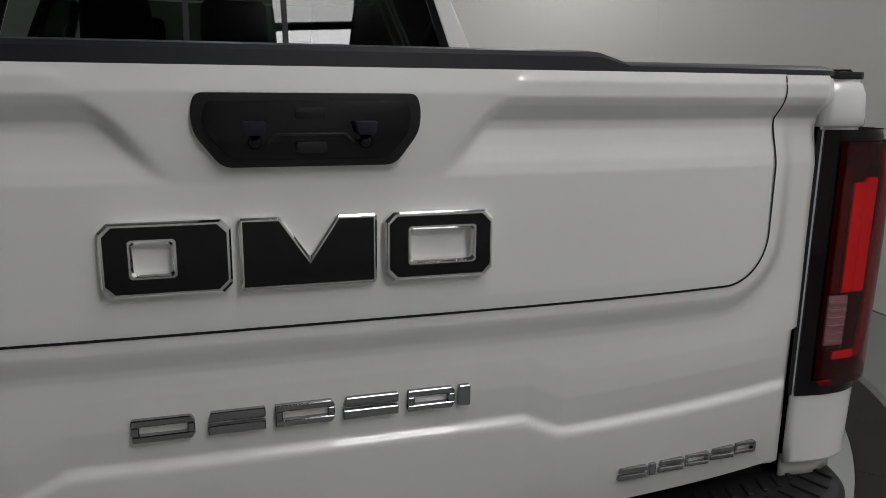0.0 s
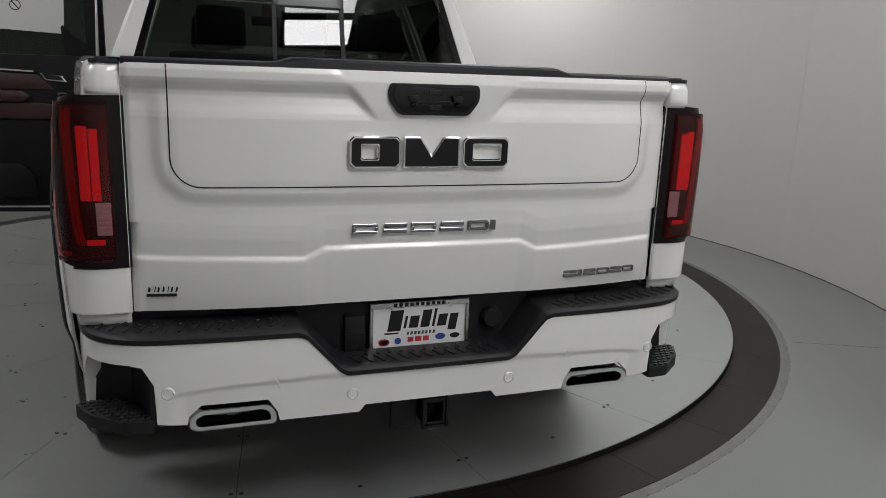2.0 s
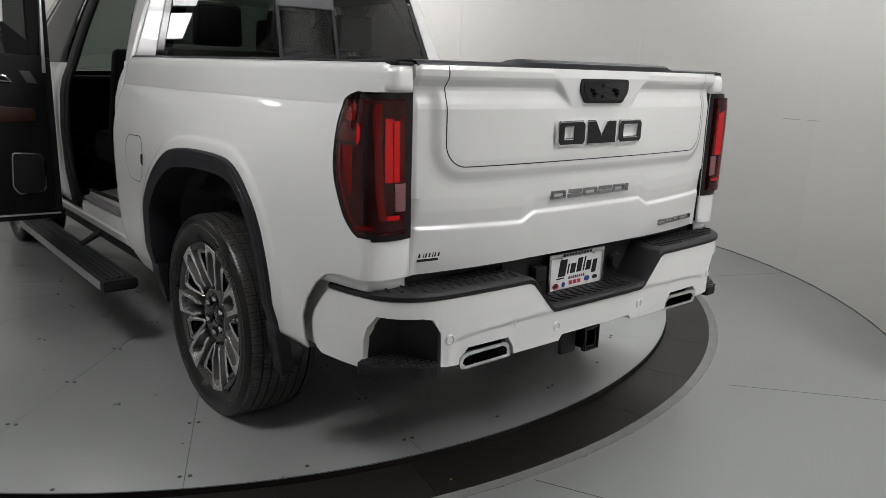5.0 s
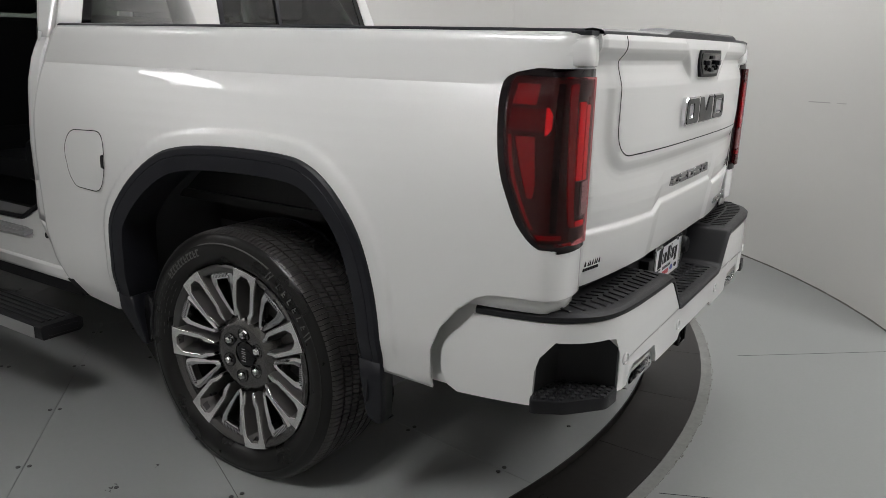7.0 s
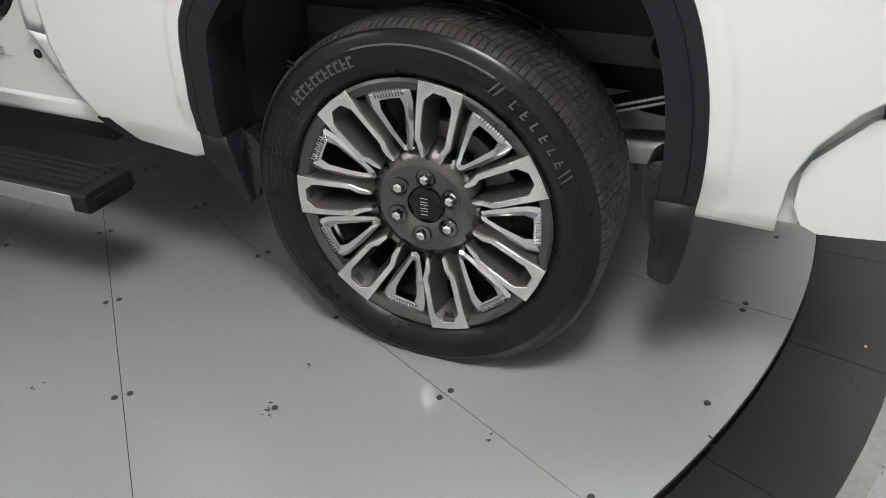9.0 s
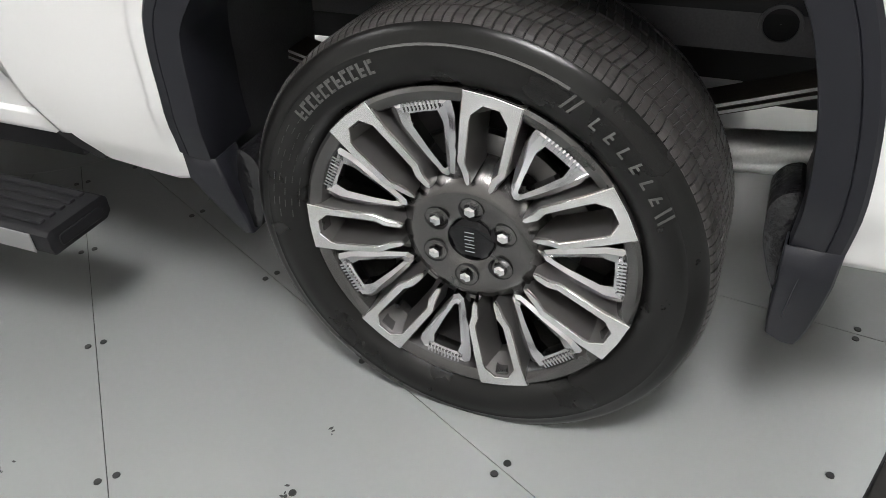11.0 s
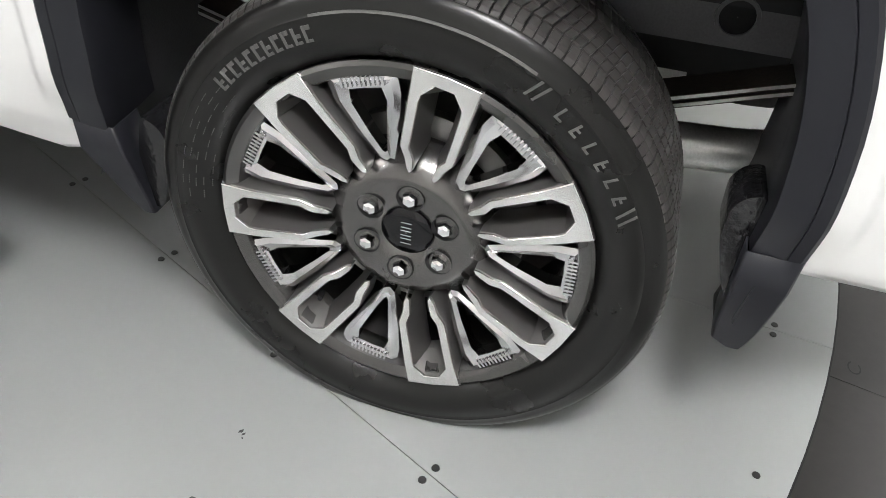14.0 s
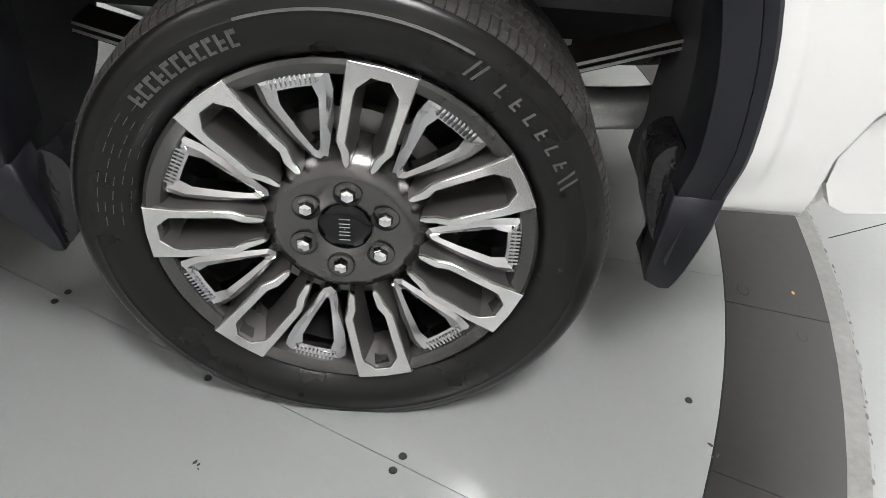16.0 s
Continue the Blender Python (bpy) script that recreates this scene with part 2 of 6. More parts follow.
def ring():
    t = tagged(new("turntable_ring"), "dark brown-black rubber-coated plates ringing the turntable", "turntable ring", kind="structure")
    t.location = (*TABLE, 0)
    w = radians(10)
    me = None
    for k in range(36):
        if me is None:
            ob = part("ring_plate", sector(R_DECK + 0.006, R_RING, 0.0003, w - 0.0003, FLOOR - 0.03, FLOOR + 0.004, n=5), RING, t, smooth=False)
            me = ob.data
        else:
            ob = new("ring_plate", me)
            ob.parent = t
        ob.rotation_euler = (0, 0, radians(227.6) + k * w)
    part("pit", disc_solid(R_RING + 0.05, FLOOR - 0.06, FLOOR - 0.035), VOID, t, smooth=False)


ring()

# saw cuts in the floor
for (x, y), (dx, dy), l in (((1.05, -0.03), (0.64, -0.77), 2.2), ((-0.80, -0.05), (-0.20, -0.98), 3.0), ((-0.31, -0.075), (0.42, -0.907), 2.0), ((2.6, 1.2), (0.9, -0.4), 0.9)):
    n = Vector((-dy, dx, 0)) * 0.002
    p, q = Vector((x, y, FLOOR + 0.0012)), Vector((x + dx * l, y + dy * l, FLOOR + 0.0012))
    part("saw_cut", grid_mesh([[p + n, p - n], [q + n, q - n]]), VOID, floor, smooth=False)

def lip_crack():
    """The ragged joint outside the turntable's concrete edge: short dark and pale flakes."""
    rng = random.Random(5)
    dark, pale = bmesh.new(), bmesh.new()
    q = radians(-175)
    while q < radians(20):
        l = rng.uniform(0.006, 0.03)
        r = R_RING + 0.046 + rng.uniform(-0.004, 0.004)
        bm = dark if rng.random() < 0.45 else pale
        w = rng.uniform(0.0012, 0.0045)
        pts = [(TABLE[0] + (r + d) * math.cos(q + e * l / r), TABLE[1] + (r + d) * math.sin(q + e * l / r), FLOOR + 0.0022) for d, e in ((0, 0), (w, 0.35), (w * 0.7, 0.8), (-w * 0.3, 1.0), (-w, 0.5))]
        bm.faces.new([bm.verts.new(p) for p in pts])
        q += l / r * rng.uniform(0.9, 2.2)
    for bm, mat in ((dark, FOOT), (pale, LIP)):
        tagged(part("chipped_joint", bm, mat, lip, smooth=False), kind="stuff")


lip_crack()


def wall_scuff(a0, a1, z0, z1):
    rows = [[(ROOM[0] + (R_ROOM - 0.002) * math.cos(radians(q)), ROOM[1] + (R_ROOM - 0.002) * math.sin(radians(q)), z0 + (z1 - z0) * k / 8 + d) for k, q in enumerate(span(a0, a1, 9))] for d in (0.003, -0.003)]
    part("scuff", grid_mesh(rows), SCUFFED, bpy.data.objects["wall_round"], "faint grey scuff", smooth=False)


SCUFFED = material("wall_scuff_grey", (0.40, 0.395, 0.38), rough=0.6, blotch=0.3, blotch_scale=6)
wall_scuff(-45.0, -50.5, 1.082, 1.095)
wall_scuff(-26.4, -33.0, 1.100, 1.110)

# light panels hung under the ceiling
def glow(strength):
    return material("light_panel", (0.9, 0.9, 0.9), rough=0.6, emit=(1.0, 0.99, 0.995), strength=strength)


def light_panel(x, y, z, turn, w, l, strength):
    e = tagged(new("light_panel"), "large rectangular glowing ceiling light panel with a dark frame", "ceiling light", group="light panels under the ceiling")
    e.location, e.rotation_euler = (x, y, z), (0, 0, radians(turn))
    part("diffuser", box(-w / 2, w / 2, -l / 2, l / 2, 0, 0.02), glow(strength), e, smooth=False)
    f = 0.03
    part("frame", join(box(-w / 2 - f, w / 2 + f, -l / 2 - f, -l / 2 - 0.001, -0.02, 0.05), box(-w / 2 - f, w / 2 + f, l / 2 + 0.001, l / 2 + f, -0.02, 0.05),
                       box(-w / 2 - f, -w / 2 - 0.001, -l / 2, l / 2, -0.02, 0.05), box(w / 2 + 0.001, w / 2 + f, -l / 2, l / 2, -0.02, 0.05)), BLACK, e, smooth=False)
    for q in (-l / 2, l / 2 - 0.02):
        part("hanger", box(-0.01, 0.01, q, q + 0.02, 0.03, CEILING - z - 0.001), BLACK, e, smooth=False)


REAR_ROW = [(1.13, -3.64, 44.0), (1.01, -2.62, 26.0), (0.89, -1.60, 15.0), (0.77, -0.58, 15.0)]
LEFT_ROW = [(-2.5, 0.55, 32.0), (-3.0, 4.4, 11.0)]
RIGHT_ROW = [(2.2, 0.35, 17.0), (2.9, 1.5, 15.0), (2.9, 3.2, 5.0), (2.2, 4.9, 38.0), (0.0, 5.7, 10.0)]
for x, y, strength in REAR_ROW:
    light_panel(x, y, 4.0, 7, 0.88, 0.86, strength)
for x, y, strength in LEFT_ROW + RIGHT_ROW:
    light_panel(x, y, 3.05, 0, 0.76, 0.72, strength)


def deck_marks():
    """Small chips in the deck's paint and a few rubber scuffs."""
    rng = random.Random(11)
    for cx, cy, n, r in ((-1.317, 1.343, 9, 0.022), (-1.158, 1.340, 4, 0.010), (-1.21, 0.86, 3, 0.012), (-1.45, 1.9, 4, 0.02), (-1.05, 0.42, 3, 0.015)):
        for _ in range(n):
            x, y, q, l = cx + rng.uniform(-r, r), cy + rng.uniform(-r, r) * 0.6, rng.uniform(0, 3.1), rng.uniform(0.002, 0.006)
            pts = [(x + l * f * math.cos(q + a), y + l * f * math.sin(q + a), 0.0003) for a, f in ((0, 1.4), (1.1, 0.6), (2.2, 0.8), (3.2, 1.2), (4.3, 0.5), (5.3, 0.7))]
            c = part("paint_chip", prism(pts, (0, 0, 0.0004)), BOLT, None, smooth=False)
            c.parent = bpy.data.objects["turntable"]
            c.location = (-TABLE[0], -TABLE[1], 0)

    for cx, cy, r, wid in ((-0.553, 0.222, 0.016, 0.004), (-0.44, 0.30, 0.018, 0.003), (-0.70, 0.13, 0.013, 0.003)):
        rows = [[(cx - TABLE[0] + (r + d) * math.cos(q), cy - TABLE[1] + 0.7 * (r + d) * math.sin(q), FLOOR + 0.0046) for q in span(0.4, 5.4, 16)] for d in (0, wid)]
        mark = part("rubber_scuff", grid_mesh(rows), VOID, bpy.data.objects["turntable_ring"], smooth=False)
    dot = part("paint_spot", prism([(-0.55 - TABLE[0] + 0.006 * math.cos(q), 0.10 - TABLE[1] + 0.004 * math.sin(q), FLOOR + 0.0042) for q in (0.2, 1.1, 2.3, 3.0, 4.1, 5.3)], (0, 0, 0.0006)), material("orange_paint", (0.6, 0.28, 0.04), rough=0.5), None, "small orange paint spot", smooth=False)
    dot.parent = bpy.data.objects["turntable_ring"]


deck_marks()

# ---- the pickup truck: body ----
truck = tagged(new("pickup_truck"), "white crew-cab pickup truck with one rear door open", "pickup truck")


def crown(x):
    """The tailgate bows: its ends lie further ahead than its middle."""
    return 0.050 * (abs(x) / 0.785) ** 3.2


def tail_y(x, z):
    """How far ahead of the badge plane the tailgate's skin lies."""
    ax = abs(x)
    lip = lerp_table([(1.27, 0.0), (1.285, 0.003), (1.305, 0.0095), (1.325, 0.015), (1.336, 0.0145), (1.356, -0.002), (1.366, -0.007), (1.385, -0.007), (1.398, -0.002)], z)
    flat = lerp_table([(1.27, 0.0), (1.30, -0.003), (1.37, -0.007), (1.398, -0.002)], z)
    edge = 0.148 + 0.85 * max(0, z - 1.27)
    k = smooth_step(edge, edge + 0.022, ax)
    up = flat * (1 - k) + lip * k
    # the raised lid and the step round it
    c = 0.075
    dx, dz = ax - 0.675, 1.095 - z
    if dx > -c and dz > -c:
        d = math.hypot(max(dx + c, 0), max(dz + c, 0)) - c
    else:
        d = max(dx, dz)
    out = lerp_table([(-0.02, 0.0), (0.0, 0.0015), (0.016, 0.0022), (0.024, 0.0045), (0.042, 0.0118), (0.052, 0.0138), (0.07, 0.0142), (0.12, 0.0125), (0.2, 0.012)], d)
    if z > 1.3 and dx > 0:
        f = smooth_step(1.3, 1.37, z)
        out = out * (1 - f) + 0.002 * f
    low = 0.0
    line = lerp_table([(0.29, 0.928), (0.345, 0.900), (0.76, 0.913)], ax)
    s = z - line
    if s < 0.09:
        step = lerp_table([(-0.2, 0.03), (-0.1, 0.0145), (-0.04, 0.0065), (-0.012, 0.0035), (-0.006, 0.0045), (0.0, 0.0105), (0.004, 0.0122), (0.02, 0.0085), (0.05, 0.003), (0.09, 0.0)], s)
        low = step * smooth_step(0.785, 0.75, ax) + 0.012 * (1 - smooth_step(0.785, 0.75, ax))
    roll = 0.006 * smooth_step(0.765, 0.777, ax) ** 2
    return up + out + low + roll + crown(x)


def skin(xs, zs, y_of, back):
    rows = [[(x, y_of(x, z), z) for x in xs] for z in zs]
    bm = grid_mesh(rows)
    edge = [e for e in bm.edges if e.is_boundary]
    r = bmesh.ops.extrude_edge_only(bm, edges=edge)
    for v in r["geom"]:
        if isinstance(v, bmesh.types.BMVert):
            v.co.y = back
    return bm


tailgate = part("tailgate", skin(span(-0.7805, 0.7805, 230), span(0.762, 1.398, 240), tail_y, 0.105), PAINT, truck, "white tailgate with a split inner panel", sharp=60)
part("tailgate_back", box(-0.77, 0.77, 0.102, 0.11, 0.765, 1.39), BLACK, tailgate)


def ribbon(pts, width, lift, y_of):
    """A thin dark seam laid on the skin, along (x, z) points."""
    rows = []
    p2 = [Vector(p) for p in pts]
    for i, p in enumerate(p2):
        d = (p2[min(i + 1, len(p2) - 1)] - p2[max(i - 1, 0)]).normalized()
        n = Vector((-d.y, d.x)) * width / 2
        rows.append([(q.x, y_of(q.x, q.y) - lift, q.y) for q in (p + n, p - n)])
    return grid_mesh(rows)


def lid_line():
    c, pts = 0.075, [(-0.675, 1.396)]
    pts += [(-0.675 + 0.0, z) for z in span(1.38, 1.175, 24)]
    pts += [(-0.6 - c * math.cos(a), 1.17 - c * math.sin(a)) for a in span(0.05, 1.52, 12)]
    half = pts
    return half + [(x, 1.095) for x in span(-0.59, 0.59, 80)] + [(-x, z) for x, z in reversed(half)]


part("panel_gap", ribbon(lid_line(), 0.0034, 0.0012, tail_y), VOID, tailgate)


# bed sides: plan curve round the rear corner, from the tailgate seam forward
PLAN = chaikin([(0.783, 0.068), (0.83, 0.060), (0.88, 0.062), (0.925, 0.085), (0.936, 0.13), (0.952, 0.22), (0.977, 0.4), (1.005, 0.6), (1.02, 0.85), (1.032, 1.15), (1.042, 1.5), (1.046, 1.8), (1.044, 2.04)], 3)
LEAN = [(0.40, -0.06), (0.44, -0.042), (0.5, -0.02), (0.6, -0.008), (0.75, 0.0), (0.95, 0.006), (1.05, 0.003), (1.1, -0.003), (1.14, -0.0115), (1.18, -0.0225), (1.22, -0.0360), (1.25, -0.0480), (1.264, -0.0545), (1.274, -0.0600), (1.284, -0.0606), (1.34, -0.066), (1.375, -0.070), (1.39, -0.075), (1.397, -0.085)]
ARCH = chaikin([(1.70, 0.36), (1.672, 0.43), (1.645, 0.50), (1.628, 0.62), (1.622, 0.73), (1.60, 0.81), (1.50, 0.92), (1.36, 1.02), (1.24, 1.055), (1.05, 1.068), (0.85, 1.066), (0.76, 1.052), (0.68, 1.00), (0.60, 0.90), (0.555, 0.76), (0.538, 0.62), (0.541, 0.51), (0.553, 0.44), (0.56, 0.36)], 2)


PLAN_TABLE = [(p.y, p.x) for p in PLAN if p.x > 0.93]
ARCH_D = dense(ARCH, 0.03)


def side_x(y, z):
    """Half width of the body at y ahead of the tailgate and height z."""
    x = lerp_table(PLAN_TABLE, y) + lerp_table(LEAN, z)
    d = min((Vector((y, z)) - p).length for p in ARCH_D)
    return x + (0.005 * (1 - smooth_step(0.034, 0.052, d)) + 0.009 * math.exp(-((d / 0.07) ** 2))) * smooth_step(0.5, 0.6, z)


ARC = [0.0]
for pa, pb in zip(PLAN, PLAN[1:]):
    ARC.append(ARC[-1] + (pb - pa).length)
TURN_U = next(a for a, p in zip(ARC, PLAN) if p.y > 0.24 and p.x > 0.9)
TURN_Y = next(p.y for p in PLAN if p.y > 0.24 and p.x > 0.9)
SEAM_V = TURN_Y - TURN_U


def on_plan(u):
    for k in range(len(PLAN) - 1):
        if u <= ARC[k + 1]:
            f = (u - ARC[k]) / (ARC[k + 1] - ARC[k])
            p = PLAN[k].lerp(PLAN[k + 1], f)
            d = (PLAN[k + 1] - PLAN[k]).normalized()
            return p, Vector((d.y, -d.x))
    return PLAN[-1], Vector((1, 0))


def side_point(s, v, z):
    """v runs along the side like y, and on round the rear corner to the tailgate seam."""
    if v >= TURN_Y:
        return (s * side_x(v, z), v, z)
    u = v - SEAM_V
    p, n = on_plan(max(u, 0))
    k = smooth_step(0.80, 0.95, p.x)
    return (s * (p.x + lerp_table(LEAN, z) * k), p.y, z)


def bed_side(s):
    """s = -1: driver side, +1: the other. A ring of quads between the wheel arch and the outer edge."""
    arch = [p for p in dense(ARCH, 0.012) if p.y > (0.435 if p.x > 1.1 else 0.468)]
    n = len(arch)
    # the outer edge, piece by piece, each piece facing a stretch of the arch
    pieces = [((1.622, 0.73), [(1.70, 0.430), (1.855, 0.452), (1.955, 0.511), (2.004, 0.571), (2.034, 0.68)]),
              ((1.36, 1.02), [(2.034, 0.68), (2.032, 1.285), (1.968, 1.397)]),
              ((0.85, 1.066), [(1.968, 1.397), (SEAM_V, 1.397)]),
              ((0.64, 0.955), [(SEAM_V, 1.397), (SEAM_V, 0.764)]),
              ((0.575, 0.82), [(SEAM_V, 0.764), (0.20, 0.766), (0.25, 0.758), (0.31, 0.715)]),
              (None, [(0.31, 0.715), (0.365, 0.65), (0.395, 0.58), (0.398, 0.465)])]
    outer, at = [], 0
    for mark, line in pieces:
        end = n - 1 if mark is None else min(range(n), key=lambda q: (arch[q] - Vector(mark)).length)
        fine = dense(line, 0.002)
        for q in range(at, end + (mark is None)):
            outer.append(fine[round((q - at) * (len(fine) - 1) / (end - at))])
        at = end
    rows = []
    for k in range(61):
        t = (k / 60) ** 1.25
        rows.append([side_point(s, *a.lerp(o, t)) for a, o in zip(arch, outer)])
    bm = grid_mesh(rows)
    for z in (1.264, 1.274, 1.284):
        bmesh.ops.bisect_plane(bm, geom=bm.verts[:] + bm.edges[:] + bm.faces[:], dist=0.0004, plane_co=(0, 0, z), plane_no=(0, 0, 1))
        for v in bm.verts:
            if abs(v.co.z - z) < 0.0005 and v.co.y > 0.3:
                v.co.x = s * side_x(v.co.y, z)
    bmesh.ops.recalc_face_normals(bm, faces=bm.faces)
    ob = part("bed_side", bm, PAINT, truck, sharp=50)
    me = ob.data
    for e in me.edges:
        if all(abs(me.vertices[i].co.z - 1.274) < 0.0006 and me.vertices[i].co.y > 0.3 for i in e.vertices):
            e.use_edge_sharp = True
    so = ob.modifiers.new("thickness", "SOLIDIFY")
    so.thickness, so.offset = 0.008, 0
    return ob


bed_side(-1)
bed_side(1)

# wheel arch mouldings
def moulding(s, cy_shift=0.0):
    pts = [p for p in dense(ARCH, 0.02) if p.y > 0.502]
    rows = []
    for i, p in enumerate(pts):
        d = (pts[min(i + 1, len(pts) - 1)] - pts[max(i - 1, 0)]).normalized()
        n = Vector((-d.y, d.x))
        if n.dot(Vector((1.08, 0.55)) - p) < 0:
            n = -n
        if p.y < 0.5:
            x0 = side_x(p.x, 0.5) - 0.004
        else:
            x0 = side_x(p.x, p.y)
        sec = [(-0.004, -0.006), (-0.003, 0.010), (0.004, 0.0155), (0.0215, 0.0165), (0.0230, 0.0145), (0.0245, 0.0165), (0.03, 0.0165), (0.064, 0.0125), (0.0685, 0.0115), (0.0700, 0.0075), (0.068, -0.05), (0.058, -0.13)]
        rows.append([(s * (x0 + b), p.x + n.x * a + cy_shift, p.y + n.y * a) for a, b in sec])
    bm = grid_mesh(rows)
    bmesh.ops.recalc_face_normals(bm, faces=bm.faces)
    ob = part("arch_moulding", bm, TRIM, truck, "charcoal plastic wheel arch moulding", sharp=28)
    return ob


moulding(-1)
moulding(1)


# blocks over the tail lamps, flush with the tailgate's lip
for s in (-1, 1):
    rows = []
    for z, d in ((1.3215, 0.004), (1.325, 0.0), (1.34, -0.001), (1.372, 0.0), (1.386, 0.004), (1.394, 0.012)):
        plan = [(0.783, 0.10), (0.783, 0.060), (0.789, 0.054), (0.835, 0.050), (0.868, 0.051), (0.895, 0.058), (0.915, 0.074), (0.928, 0.10), (0.935, 0.14), (0.944, 0.19), (0.951, 0.235)]
        k = lerp_table(LEAN, z)
        rows.append([(s * (x + (k * smooth_step(0.80, 0.95, x) + 0.004 - 0.006 * smooth_step(0.91, 0.945, x) - d * 0.5 if x > 0.8 else 0)), y + d * (1 if y < 0.075 else 0), z) for x, y in plan])
    bm = grid_mesh(rows)
    bmesh.ops.recalc_face_normals(bm, faces=bm.faces)
    blk = part("corner_block", bm, PAINT, truck, sharp=50)
    so = blk.modifiers.new("thickness", "SOLIDIFY")
    so.thickness, so.offset = 0.006, -1
    # inner return of the skin behind the bumper
    rows = [[(s * (abs(q[0]) - 0.014 * smooth_step(0.8, 0.92, abs(q[0]))), q[1] + 0.014 * smooth_step(0.95, 0.9, abs(q[0])), z) for q in (side_point(s, v, z) for v in span(SEAM_V + 0.004, 0.34, 24))] for z in (0.728, 0.75, 0.772)]
    bm = grid_mesh(rows)
    bmesh.ops.recalc_face_normals(bm, faces=bm.faces)
    so = part("lower_return", bm, PAINT, truck).modifiers.new("thickness", "SOLIDIFY")
    so.thickness, so.offset = 0.004, 0
    part("skin_return", prism([(s * 0.917, y, z) for y, z in ((0.14, 0.76), (0.14, 0.70), (0.30, 0.62), (0.36, 0.47), (0.50, 0.47), (0.50, 0.76))], (-s * 0.02, 0, 0), bevel=0.004), PAINT, truck)

# ---- tail lamps ----
LAMP_BLACK = material("lamp_housing", (0.006, 0.003, 0.004), rough=0.06, spec=0.3, blotch=0.02)
LAMP_DARK = material("lamp_dark_red", (0.028, 0.001, 0.0016), rough=0.25, spec=0.2, blotch=0.05)
LAMP_RED = material("lamp_red", (0.20, 0.002, 0.004), rough=0.2, spec=0.3, blotch=0.08, blotch_scale=20, grain=0.15, grain_scale=500)
LAMP_MID = material("lamp_deep_red", (0.075, 0.001, 0.002), rough=0.15, spec=0.3, blotch=0.06, blotch_scale=20)
LAMP_BAR = material("lamp_reflector_red", (0.72, 0.006, 0.014), rough=0.25, spec=0.4, grain=0.3, grain_scale=400)
LAMP_CLEAR = material("lamp_clear_section", (0.36, 0.35, 0.36), rough=0.12, spec=0.5, grain=0.3, grain_scale=90)
def lamp_point(s, u, z, lift):
    p, n = on_plan(u)
    k = smooth_step(0.80, 0.95, p.x)
    q = p + n * lift
    lean = lerp_table(LEAN, min(z, 1.27)) * k * (0.2 + 0.8 * smooth_step(0.13, 0.30, u))
    bulge = lerp_table([(0.89, 0.0), (1.0, 0.002), (1.15, 0.008), (1.25, 0.013), (1.318, 0.004)], z) * math.exp(-((u - 0.125) / 0.06) ** 2)
    return (s * (q.x + lean + bulge), q.y, z)


LAMP_FRONT = [(0.886, 0.13), (0.893, 0.168), (0.91, 0.195), (0.95, 0.228), (1.0, 0.25), (1.08, 0.280), (1.2, 0.303), (1.265, 0.311), (1.29, 0.304), (1.307, 0.278), (1.318, 0.21)]
for _ in range(2):   # round the corners of the outline
    pairs = list(zip(LAMP_FRONT, LAMP_FRONT[1:]))
    LAMP_FRONT = LAMP_FRONT[:1] + [(p[0] * (1 - f) + q[0] * f, p[1] * (1 - f) + q[1] * f) for p, q in pairs for f in (0.25, 0.75)] + LAMP_FRONT[-1:]


def lamp_patch(s, u0, u1, z0, z1, lift, n=10, m=10, skew=0.0, edge=0.004):
    """A slightly raised pad on the lamp, between u0 and u1 (numbers, or tables over z)."""
    rows = []
    for k in range(m + 1):
        z = z0 + (z1 - z0) * k / m
        a = lerp_table(u0, z) if isinstance(u0, list) else u0
        b = lerp_table(u1, z) if isinstance(u1, list) else u1
        rows.append([lamp_point(s, a + (b - a) * j / n + skew * (z - z0), z, lift) for j in range(n + 1)])
    bm = grid_mesh(rows)
    r = bmesh.ops.extrude_edge_only(bm, edges=[e for e in bm.edges if e.is_boundary])
    c = Vector((s * 0.85, 0.3, (z0 + z1) / 2))
    for v in r["geom"]:
        if isinstance(v, bmesh.types.BMVert):
            v.co += (c - v.co).normalized() * edge
    bmesh.ops.recalc_face_normals(bm, faces=bm.faces)
    return bm


